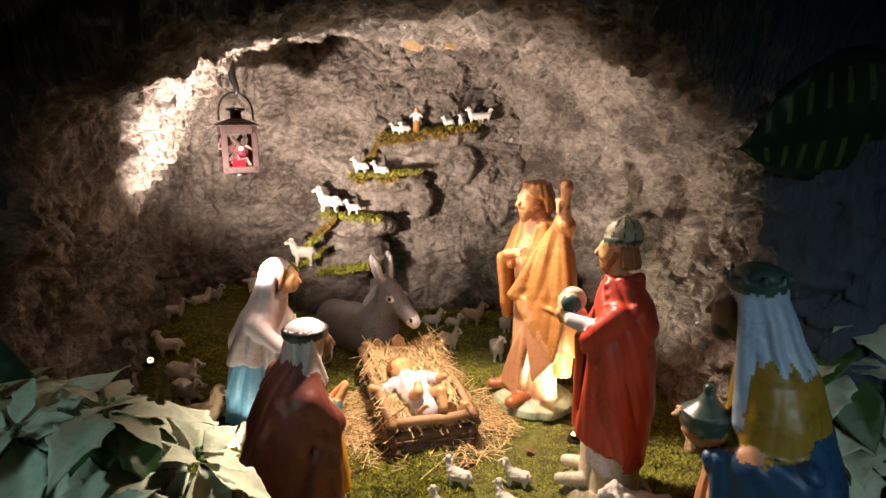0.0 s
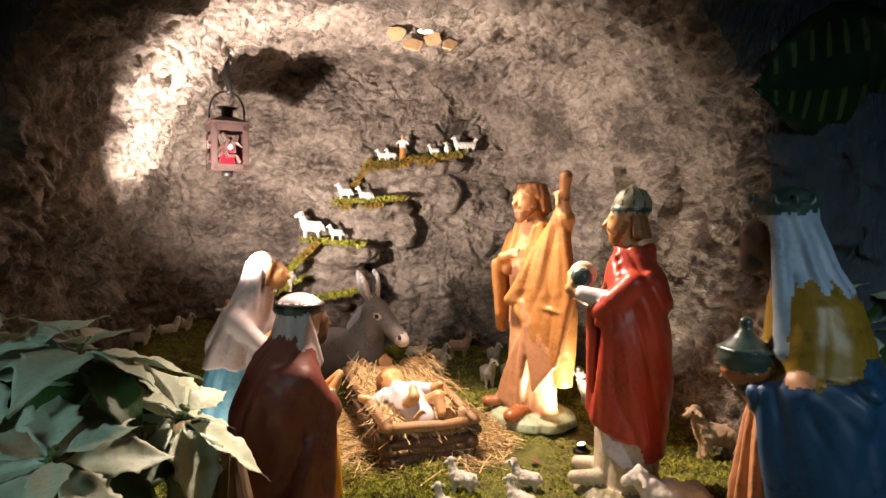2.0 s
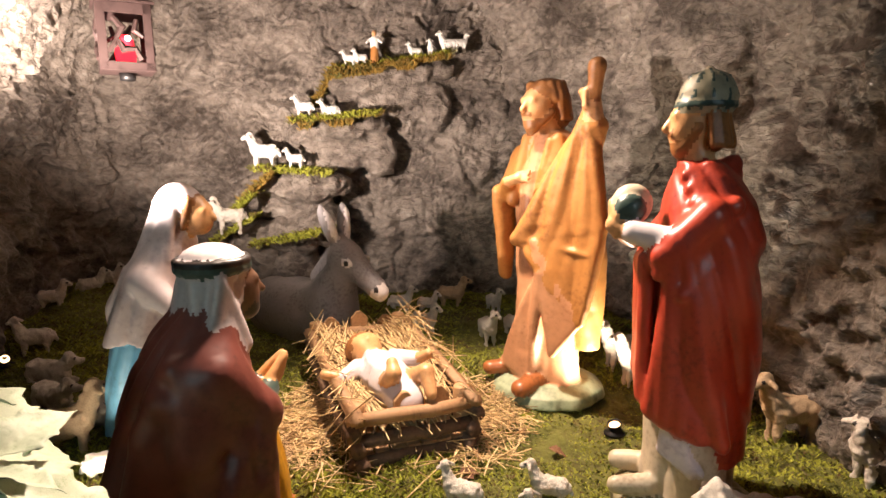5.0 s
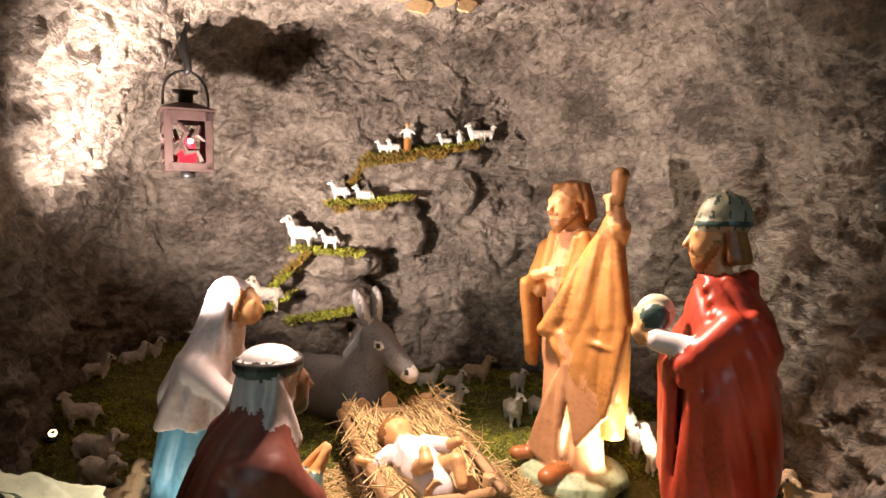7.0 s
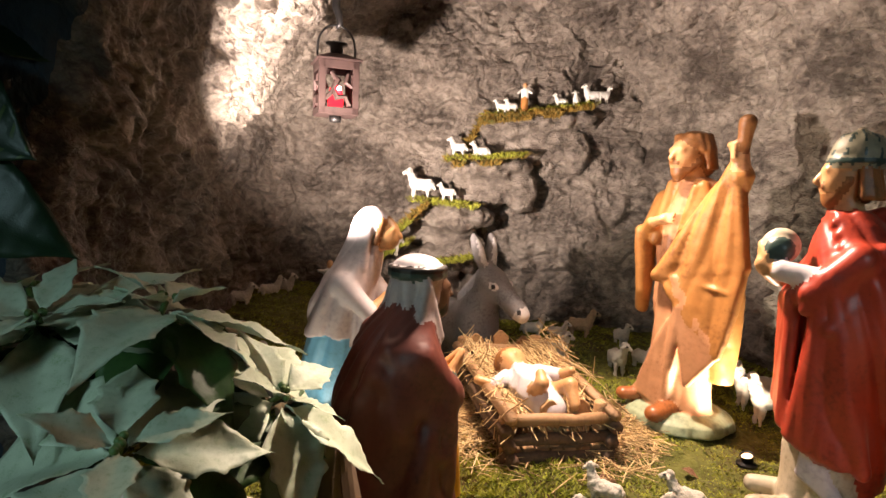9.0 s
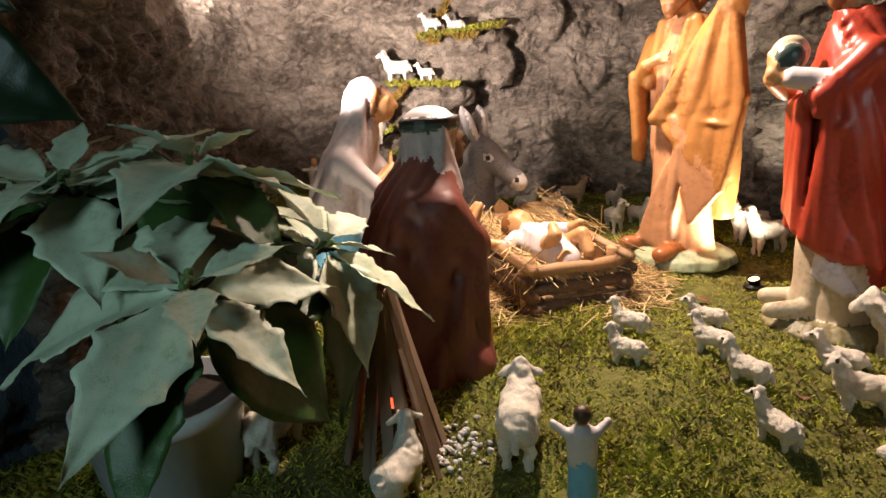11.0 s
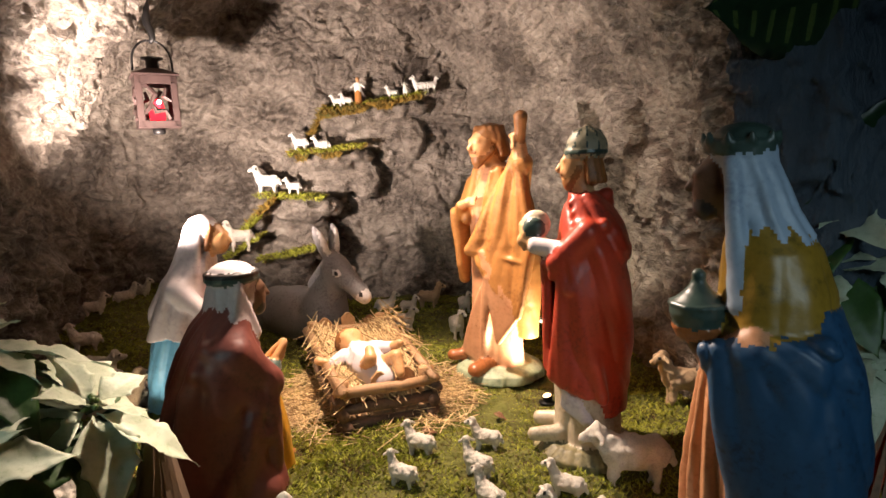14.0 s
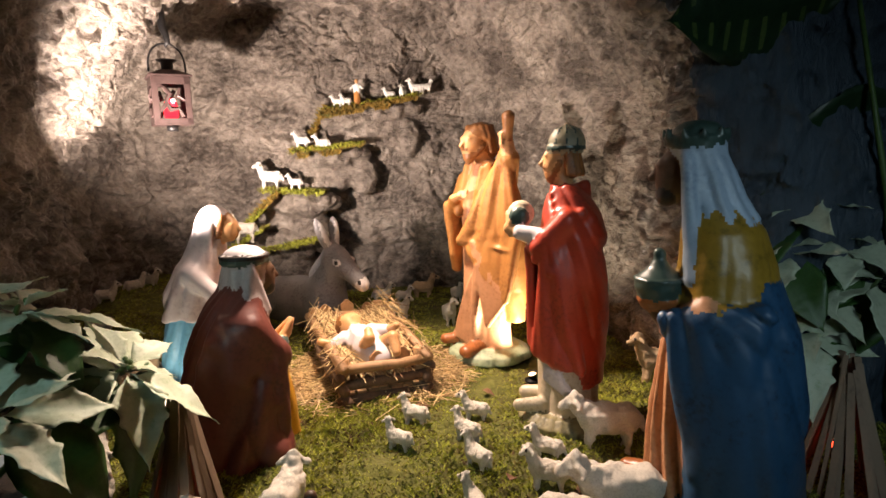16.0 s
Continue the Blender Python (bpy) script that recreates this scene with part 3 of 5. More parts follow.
def moss_tuft_patch(place, half, slope=0.0, count=700, mat=None, seed=1, label="patch of short moss on the rock ledge", thick=0.007):
    rng = np.random.default_rng(seed)
    x, y = rng.uniform(-half[0], half[0], count), rng.uniform(-half[1], half[1], count)
    keep = fbm(x * 25, y * 25, x * 0 + seed, 2, 3) > -0.6
    x, y = x[keep], y[keep]
    n = len(x)
    z = slope * x + rng.uniform(-0.004, 0.002, n)
    droop = np.maximum(0, -y / half[1] - 0.5)
    z = z - droop * 0.012
    a = rng.uniform(0, 2 * np.pi, n)
    tall, wide = rng.uniform(0.5, 1.4, n) * thick, rng.uniform(0.0008, 0.0018, n)
    dx, dy = np.cos(a) * wide, np.sin(a) * wide
    lx, ly = rng.normal(0, 0.6, n) * tall, rng.normal(-0.3, 0.6, n) * tall
    v = np.stack([np.stack([x - dx, y - dy, z], -1), np.stack([x + dx, y + dy, z], -1),
                  np.stack([x + lx + dx, y + ly + dy, z + tall], -1), np.stack([x + lx * 1.6 - dx * 0.5, y + ly * 1.6, z + tall * 1.2], -1)], 1)
    i = np.arange(n)[:, None] * 4
    data = bpy.data.meshes.new("ledge_moss")
    data.from_pydata(v.reshape(-1, 3).tolist(), [], (i + np.array([0, 1, 2, 3])).tolist())
    data.materials.append(mat or MOSS)
    ob = new("ledge_moss", data)
    ob.matrix_basis = pose(*place)
    return tagged(ob, label, "moss", kind="stuff")


rock_ledge((-0.045, 1.945, 0.692), (0.14, 0.045, 0.03), "knobbly grey rock ledge topped with green and gold moss", 1, 0.13)
rock_ledge((-0.175, 1.925, 0.566), (0.105, 0.045, 0.026), "knobbly grey rock ledge topped with golden moss", 2, 0.08)
rock_ledge((-0.265, 1.895, 0.447), (0.10, 0.05, 0.035), "knobbly grey rock ledge with a mossy edge", 3, -0.08)
rock_ledge((-0.31, 1.90, 0.34), (0.13, 0.06, 0.05), "dark lumpy rock outcrop with moss behind the donkey", 4, 0.25, 0.14)
for k, (px, py, pz, hx, hy, sl, m) in enumerate([
        (-0.045, 1.93, 0.694, 0.135, 0.035, 0.13, MOSS), (-0.05, 1.897, 0.684, 0.14, 0.012, 0.12, MOSS_GOLD), (-0.09, 1.892, 0.668, 0.10, 0.008, 0.12, MOSS_GOLD),
        (-0.175, 1.91, 0.568, 0.105, 0.03, 0.08, MOSS_GOLD), (-0.175, 1.90, 0.570, 0.10, 0.03, 0.08, MOSS), (-0.20, 1.876, 0.550, 0.09, 0.010, 0.08, MOSS_GOLD),
        (-0.275, 1.87, 0.449, 0.09, 0.04, -0.08, MOSS), (-0.345, 1.845, 0.415, 0.035, 0.03, 0.9, MOSS_GOLD), (-0.385, 1.83, 0.37, 0.032, 0.03, 0.9, MOSS),
        (-0.40, 1.83, 0.32, 0.05, 0.05, 0.6, MOSS), (-0.28, 1.83, 0.30, 0.09, 0.04, 0.2, MOSS), (-0.205, 1.955, 0.64, 0.03, 0.02, 1.6, MOSS_GOLD)]):
    moss_tuft_patch((px, py, pz), (hx, hy), sl, 1500, m, 40 + k)


# ---- statues: one plain mesh each ----
def stand(ob, x, y, turn, label, category="statue", z=None, scale=(1.0, 1.0, 1.0), group=""):
    ob.matrix_basis = pose(x, y, on_ground(x, y) if z is None else z, 0, 0, turn) @ Matrix.Diagonal((*scale, 1))
    return tagged(ob, label, category, group)


def face(x, z, skin, s=1.0):
    """A plain face looking along +x: head, brow, nose, lips."""
    return [
        (ell((x, 0, z), (0.028 * s, 0.023 * s, 0.034 * s)), skin),
        (ell((x + 0.012 * s, 0, z - 0.012 * s), (0.017 * s, 0.016 * s, 0.020 * s)), skin, 0.006),
        (cap((x + 0.022 * s, 0.010 * s, z + 0.010 * s), (x + 0.022 * s, -0.010 * s, z + 0.010 * s), 0.005 * s), skin, 0.005),
        (cap((x + 0.027 * s, 0, z + 0.008 * s), (x + 0.034 * s, 0, z - 0.006 * s), 0.003 * s, 0.0048 * s), skin, 0.003),
    ]


def robed_man_with_staff():
    fist = (0.034, 0.100, 0.476)
    return sculpt("statue", [
        (loft([(0.0, 0, 0, 0.086, 0.086), (0.018, 0, 0, 0.080, 0.083), (0.03, 0, 0, 0.06, 0.065)], 7, 0.004), BASE_PALE),
        # tunic with long folds
        (fan(loft([(0.03, 0.006, 0, 0.048, 0.056), (0.14, 0.004, 0, 0.042, 0.052), (0.27, 0.002, 0, 0.042, 0.052), (0.38, -0.002, 0, 0.042, 0.056),
                   (0.43, -0.004, 0, 0.030, 0.042), (0.445, 0.0, 0, 0.02, 0.022)]), (0.0, 0.62), (1, 2), 22, 0.008, 2, 0.3), PEACH),
        (fan(tri((0.050, 0.028, 0.22), (0.048, -0.046, 0.05), (0.050, 0.010, 0.04), 0.008), (0.03, 0.40), (1, 2), 20, 0.004, 1), PEACH, 0.008),
        # mantle over the back
        (fan(loft([(0.09, -0.026, 0.022, 0.030, 0.050), (0.24, -0.020, 0.018, 0.042, 0.060), (0.36, -0.014, 0.004, 0.044, 0.064), (0.41, -0.010, 0.0, 0.038, 0.054), (0.438, -0.006, 0.0, 0.026, 0.032)]),
             (0.02, 0.60), (1, 2), 20, 0.007, 5, 0.3), OCHRE, 0.003),
        # mantle edges open over the chest
        (tri((0.020, 0.030, 0.432), (0.050, 0.014, 0.300), (0.020, 0.064, 0.300), 0.009), OCHRE, 0.005),
        (tri((0.020, -0.030, 0.432), (0.044, -0.036, 0.330), (0.006, -0.066, 0.330), 0.009), OCHRE, 0.005),
        (cap((0.030, 0.024, 0.428), (0.054, 0.006, 0.290), 0.006, 0.005), OCHRE, 0.002),
        # wide sleeve falling from the raised arm to the waist
        (fan(tri(fist, (0.056, -0.012, 0.268), (0.020, 0.112, 0.300), 0.009), (fist[1], fist[2] + 0.03), (1, 2), 13, 0.006, 3, 0.12), OCHRE, 0.006),
        (fan(tri((0.056, -0.012, 0.272), (0.020, 0.112, 0.305), (0.034, 0.088, 0.150), 0.008), (fist[1], fist[2] + 0.03), (1, 2), 13, 0.006, 3, 0.12), OCHRE, 0.004),
        (tri((0.054, 0.020, 0.270), (0.034, 0.088, 0.150), (0.046, 0.050, 0.090), 0.006), PEACH, 0.003),
        (cap((0.056, -0.014, 0.272), (0.032, 0.098, 0.258), 0.007, 0.005), OCHRE, 0.003),
        (cap((0.0, 0.056, 0.400), (0.028, 0.098, 0.448), 0.024, 0.018), OCHRE, 0.008),
        # right sleeve, hanging wide, and the hand on the chest
        (cap((-0.002, -0.056, 0.402), (0.020, -0.070, 0.335), 0.022, 0.018), OCHRE, 0.010),
        (fan(tri((0.018, -0.066, 0.350), (0.050, -0.058, 0.345), (0.018, -0.080, 0.195), 0.011), (-0.07, 0.42), (1, 2), 12, 0.005, 4), OCHRE, 0.005),
        (tri((0.050, -0.060, 0.345), (0.018, -0.080, 0.195), (0.036, -0.066, 0.230), 0.008), OCHRE, 0.004),
        (cap((0.034, -0.064, 0.340), (0.060, -0.030, 0.362), 0.013, 0.010), OCHRE, 0.004),
        (cap((0.060, -0.030, 0.362), (0.066, -0.004, 0.370), 0.0095, 0.008), SKIN, 0.002),
        *[(cap((0.066, -0.004, 0.363 + 0.0048 * k), (0.063, 0.016, 0.366 + 0.0052 * k), 0.0032, 0.0026), SKIN, 0.0015) for k in range(4)],
        # fist round the staff
        (cap((0.032, 0.100, 0.448), (0.036, 0.100, 0.478), 0.012, 0.012), SKIN, 0.003),
        *[(cap((0.028 + 0.004 * k, 0.086, 0.476 + 0.007 * k), (0.050, 0.100, 0.476 + 0.007 * k), 0.0048, 0.0045), SKIN, 0.002) for k in range(4)],
        (cap((0.034, 0.100, 0.470), (0.046, 0.114, 0.530), 0.007, 0.0115), HAIR, 0.002),
        # head bent forward
        (cap((-0.002, 0, 0.425), (0.016, -0.002, 0.465), 0.019, 0.016), SKIN),
        *face(0.030, 0.482, SKIN, 0.94),
        (ell((0.016, 0, 0.504), (0.032, 0.028, 0.022), (0, 15, 0)), HAIR, 0.002),
        (ell((0.002, 0, 0.488), (0.026, 0.029, 0.031)), HAIR, 0.004),
        (ell((-0.006, 0, 0.462), (0.016, 0.024, 0.018)), HAIR, 0.006),
        *[(cap((0.014 + 0.022 * math.cos(a), 0.024 * math.sin(a), 0.516), (0.010 + 0.020 * math.cos(a), 0.030 * math.sin(a), 0.492), 0.0065, 0.006), HAIR, 0.0015) for a in (0.5, 0.95, 1.4, 1.9, 2.5, 3.1, 3.8, 4.4, 4.9, 5.35, 5.8)],
        *[(cap((0.008 + 0.018 * math.cos(a), 0.029 * math.sin(a), 0.490), (0.000 + 0.020 * math.cos(a), 0.028 * math.sin(a), 0.464), 0.0065, 0.006), HAIR, 0.0015) for a in (1.2, 1.65, 2.2, 2.8, 3.5, 4.1, 4.65, 5.1)],
        (ell((0.042, 0, 0.456), (0.012, 0.014, 0.018)), HAIR, 0.003),
        *[(cap((0.038, 0.006 * k, 0.462), (0.046, 0.004 * k, 0.438), 0.005, 0.003), HAIR, 0.002) for k in (-1, 0, 1)],
        (cap((0.055, 0.007, 0.470), (0.055, -0.007, 0.470), 0.0032), HAIR, 0.002),
        (cap((0.024, 0.020, 0.472), (0.038, 0.012, 0.456), 0.006, 0.006), HAIR, 0.003),
        (cap((0.024, -0.020, 0.472), (0.038, -0.012, 0.456), 0.006, 0.006), HAIR, 0.003),
        # feet
        (cap((0.035, 0.018, 0.036), (0.080, 0.022, 0.030), 0.016, 0.014), SHOE, 0.003),
        (cap((0.022, -0.035, 0.038), (0.068, -0.058, 0.036), 0.014, 0.012), SHOE, 0.003),
    ], 0.0031, 0.005, 0.0004, 70, (-0.10, -0.11, -0.004), (0.10, 0.14, 0.56))


def red_cloaked_king():
    return sculpt("statue", [
        (fan(loft([(0.0, 0, 0, 0.092, 0.090), (0.018, 0, 0, 0.094, 0.092), (0.032, 0, 0, 0.074, 0.076)]), (0, 0), (0, 1), 14, 0.004, 1), BASE_GREEN),
        (fan(loft([(0.03, -0.004, 0, 0.058, 0.056), (0.12, -0.002, 0, 0.054, 0.056), (0.22, 0, 0, 0.048, 0.054), (0.33, -0.004, 0, 0.040, 0.050)]), (0.02, 0.40), (0, 2), 14, 0.008, 3, 0.3), CREAM),
        # end of a pale sash on the robe
        (tri((0.030, 0.050, 0.165), (0.040, 0.046, 0.100), (0.004, 0.062, 0.078), 0.006), LILAC, 0.003),
        (cap((0.030, 0.052, 0.112), (-0.006, 0.062, 0.080), 0.007, 0.006), LILAC, 0.003),
        # cloak, its hem rising to the front
        (fan(loft([(0.085, -0.040, 0.0, 0.034, 0.050), (0.13, -0.030, 0, 0.048, 0.062), (0.19, -0.018, 0, 0.058, 0.072), (0.28, -0.008, 0, 0.066, 0.078), (0.345, -0.008, 0, 0.064, 0.074), (0.385, -0.008, 0, 0.052, 0.060), (0.412, -0.004, 0, 0.040, 0.044), (0.428, 0.0, 0, 0.030, 0.032)]),
             (0.060, 0.52), (0, 2), 13, 0.010, 2, 0.26, 0.35), RED, 0.003),
        (fan(tri((0.034, 0.064, 0.345), (0.058, 0.052, 0.150), (-0.020, 0.074, 0.125), 0.012), (0.052, 0.44), (0, 2), 17, 0.007, 1, 0.2), RED, 0.010),
        (fan(tri((0.034, -0.064, 0.345), (0.050, -0.052, 0.150), (-0.020, -0.070, 0.125), 0.012), (0.052, 0.44), (0, 2), 17, 0.007, 1, 0.2), RED, 0.010),
        (tri((0.066, 0.040, 0.322), (0.064, 0.036, 0.160), (0.060, -0.030, 0.175), 0.010), RED, 0.008),
        (tri((0.066, 0.040, 0.322), (0.060, -0.030, 0.175), (0.064, -0.036, 0.310), 0.010), RED, 0.008),
        # rolled folds over the shoulder and arm
        (cap((0.000, 0.062, 0.372), (0.052, 0.060, 0.328), 0.021, 0.016), RED, 0.010),
        (cap((-0.026, 0.056, 0.384), (0.056, 0.062, 0.310), 0.010, 0.009), RED, 0.005),
        (cap((-0.046, 0.040, 0.372), (0.030, 0.074, 0.290), 0.010, 0.009), RED, 0.005),
        (cap((0.010, -0.064, 0.370), (0.050, -0.058, 0.31), 0.022, 0.018), RED, 0.010),
        *[(cap((-0.034, 0.004, 0.426 - 0.012 * k), (0.026 - 0.004 * k, s * (0.028 + 0.010 * k), 0.414 - 0.014 * k), 0.009, 0.006), RED, 0.005) for k in range(3) for s in (-1, 1)],
        # white lining, cuff, hands and bowl
        (cap((0.044, 0.054, 0.346), (0.084, 0.040, 0.352), 0.014, 0.014), LILAC, 0.006),
        (cap((0.086, 0.036, 0.350), (0.106, 0.026, 0.358), 0.0115, 0.0115), SKIN, 0.003),
        *[(cap((0.104, 0.034, 0.346 + 0.007 * k), (0.112, 0.016, 0.356 + 0.009 * k), 0.0046, 0.0038), SKIN, 0.0015) for k in range(4)],
        (cap((0.075, -0.04, 0.338), (0.10, -0.012, 0.352), 0.016, 0.012), SKIN, 0.004),
        (ell((0.086, 0.016, 0.380), (0.026, 0.017, 0.024), (0, 20, 0)), CREAM, 0.002),
        (ell((0.088, 0.030, 0.376), (0.019, 0.010, 0.017), (0, 20, 0)), TEAL, 0.001),
        # head
        (cap((0.0, 0, 0.41), (0.010, 0, 0.445), 0.020, 0.017), SKIN),
        (loft([(0.408, 0.0, 0, 0.030, 0.032), (0.424, 0.0, 0, 0.024, 0.024)]), CREAM, 0.002),
        *face(0.016, 0.470, SKIN, 0.94),
        (ell((0.028, 0, 0.446), (0.013, 0.015, 0.016)), HAIR, 0.002),
        (cap((0.041, 0.008, 0.458), (0.041, -0.008, 0.458), 0.003), HAIR, 0.002),
        (cap((0.012, 0.021, 0.466), (0.026, 0.012, 0.446), 0.005, 0.006), HAIR, 0.003),
        (ell((-0.010, 0, 0.462), (0.018, 0.024, 0.024)), HAIR, 0.003),
        *[(cap((-0.004 + 0.018 * math.cos(a), 0.025 * math.sin(a), 0.478), (-0.008 + 0.022 * math.cos(a), 0.027 * math.sin(a), 0.448), 0.0055, 0.006), HAIR, 0.002) for a in (1.4, 1.8, 2.2, 2.7, 3.4, 4.0, 4.6)],
        # ribbed cap with a band
        (loft([(0.482, 0.004, 0, 0.033, 0.029), (0.496, 0.003, 0, 0.034, 0.030)]), CAP_CLOTH, 0.001),
        (ell((0.000, 0, 0.498), (0.034, 0.030, 0.030)), CAP_CLOTH, 0.001),
        *[(cap((0.002 + 0.034 * math.cos(a), 0.030 * math.sin(a), 0.4895), (0.002 + 0.034 * math.cos(a + 0.4), 0.030 * math.sin(a + 0.4), 0.4895), 0.0032), TEAL, 0.001) for a in [k * 0.4 for k in range(16)]],
        *[(cap((0.0, 0, 0.5275), (0.022 * math.cos(a), 0.020 * math.sin(a), 0.521), 0.002, 0.0026), TEAL, 0.001) for a in [0.3 + k * math.pi / 5 for k in range(10)]],
        *[(cap((0.022 * math.cos(a), 0.020 * math.sin(a), 0.521), (0.0335 * math.cos(a), 0.0295 * math.sin(a), 0.498), 0.0026, 0.0026), TEAL, 0.001) for a in [0.3 + k * math.pi / 5 for k in range(10)]],
        (ell((0.0, 0, 0.529), (0.005, 0.005, 0.004)), CREAM, 0.001),
        # shoes
        (cap((0.050, 0.030, 0.044), (0.092, 0.034, 0.042), 0.014, 0.011), CREAM, 0.003),
        (cap((0.045, -0.03, 0.044), (0.084, -0.036, 0.042), 0.014, 0.012), CREAM, 0.003),
    ], 0.0032, 0.005, 0.0004, 70, (-0.105, -0.105, -0.004), (0.13, 0.11, 0.545))


def blue_cloaked_king():
    h = 0.040
    return sculpt("statue", [
        (loft([(0.0, 0.02, 0, 0.095, 0.075), (0.02, 0.02, 0, 0.095, 0.075), (0.03, 0.01, 0, 0.08, 0.06)], 6, 0.004), BASE_GREEN),
        (loft([(0.02, 0.035, 0, 0.062, 0.058), (0.045, 0.034, 0, 0.058, 0.056)], 9, 0.003), TEAL, 0.002),
        (loft([(0.04, 0.032, 0, 0.056, 0.054), (0.12, 0.034, 0, 0.050, 0.052), (0.24, 0.030, 0, 0.042, 0.052), (0.34, 0.014, 0, 0.040, 0.052)], 13, 0.010, 9, 0.6), PEACH),
        # dark cloak behind, falling to the ground
        (fan(loft([(0.02, -0.040, 0.012, 0.062, 0.074), (0.15, -0.036, 0.012, 0.062, 0.074), (0.27, -0.026, 0.010, 0.056, 0.070), (0.33, -0.016, 0, 0.046, 0.060)]), (0.02, 0.46), (0, 2), 12, 0.010, 4, 0.3), NAVY, 0.003),
        (fan(tri((0.062, 0.066, 0.285), (-0.040, 0.076, 0.300), (0.020, 0.080, 0.10), 0.012), (0.06, 0.36), (0, 2), 12, 0.006, 2), NAVY, 0.012),
        (cap((0.018, 0.068, 0.285), (0.010, 0.066, 0.03), 0.020, 0.026), NAVY, 0.018),
        (cap((-0.010, 0.072, 0.280), (-0.020, 0.072, 0.03), 0.020, 0.028), NAVY, 0.010),
        # forearms and urn
        (cap((0.018, 0.062, 0.300), (0.060, 0.052, 0.268), 0.020, 0.014), PEACH, 0.006),
        (cap((0.018, -0.055, 0.300), (0.060, -0.010, 0.270), 0.018, 0.013), PEACH, 0.006),
        (cap((0.060, 0.052, 0.268), (0.078, 0.038, 0.290), 0.013, 0.013), SKIN_DARK, 0.004),
        (cap((0.060, -0.01, 0.272), (0.080, 0.022, 0.292), 0.013, 0.012), SKIN_DARK, 0.004),
        (loft([(0.288, 0.078, 0.032, 0.020, 0.020), (0.303, 0.078, 0.032, 0.028, 0.028)]), SHOE, 0.002),
        (loft([(0.302, 0.078, 0.032, 0.024, 0.024), (0.318, 0.078, 0.032, 0.031, 0.031), (0.330, 0.078, 0.032, 0.029, 0.029), (0.343, 0.078, 0.032, 0.014, 0.014), (0.356, 0.078, 0.032, 0.006, 0.006)]), TEAL, 0.001),
        (loft([(0.326, 0.078, 0.032, 0.0315, 0.0315), (0.331, 0.078, 0.032, 0.0315, 0.0315)], 24, 0.002), TEAL, 0.001),
        (ell((0.078, 0.032, 0.360), (0.008, 0.008, 0.008)), TEAL, 0.002),
        # gold cape with a fringe
        (loft([(0.300, 0.000, 0, 0.060, 0.076), (0.345, 0.002, 0, 0.056, 0.070), (0.390, 0.008, 0, 0.048, 0.058), (0.415, 0.014, 0, 0.036, 0.042)], 7, 0.003), GOLD_CLOTH, 0.002),
        (loft([(0.278, 0.000, 0, 0.060, 0.077), (0.308, 0.000, 0, 0.062, 0.079)], 60, 0.004), GOLD_CLOTH, 0.002),
        # head, beard, veil, crown
        (cap((0.02, 0, 0.40), (h + 0.010, 0, 0.44), 0.022, 0.02), SKIN_DARK),
        *face(h + 0.020, 0.460, SKIN_DARK, 1.0),
        (ell((h + 0.034, 0, 0.433), (0.015, 0.017, 0.016)), DARK_FACE, 0.002),
        (loft([(0.400, 0.006, 0, 0.040, 0.046), (0.43, h - 0.022, 0, 0.034, 0.038), (0.46, h - 0.014, 0, 0.031, 0.033), (0.485, h - 0.002, 0, 0.033, 0.031), (0.498, h, 0, 0.034, 0.031)], 12, 0.004), PALE_BLUE, 0.002),
        (cap((h + 0.010, 0.030, 0.48), (h - 0.004, 0.050, 0.335), 0.008, 0.012), PALE_BLUE, 0.008),
        (cap((h + 0.010, -0.030, 0.48), (h - 0.004, -0.050, 0.335), 0.008, 0.012), PALE_BLUE, 0.008),
        (loft([(0.492, h + 0.003, 0, 0.037, 0.033), (0.507, h + 0.003, 0, 0.038, 0.034)]), TEAL, 0.001),
        *[(cap((h + 0.003 + 0.036 * math.cos(a), 0.032 * math.sin(a), 0.505), (h + 0.003 + 0.038 * math.cos(a), 0.034 * math.sin(a), 0.515), 0.005, 0.0025), TEAL, 0.002) for a in [k * math.pi / 5 for k in range(10)]],
        (ell((h, 0, 0.508), (0.031, 0.027, 0.018)), TEAL, 0.002),
        (cap((0.075, -0.022, 0.030), (0.120, -0.034, 0.026), 0.017, 0.014), SHOE, 0.003),
        (cap((0.06, 0.03, 0.03), (0.09, 0.035, 0.028), 0.015, 0.013), SHOE, 0.003),
    ], 0.0032, 0.006, 0.0006, 70, (-0.115, -0.11, -0.004), (0.15, 0.125, 0.545))


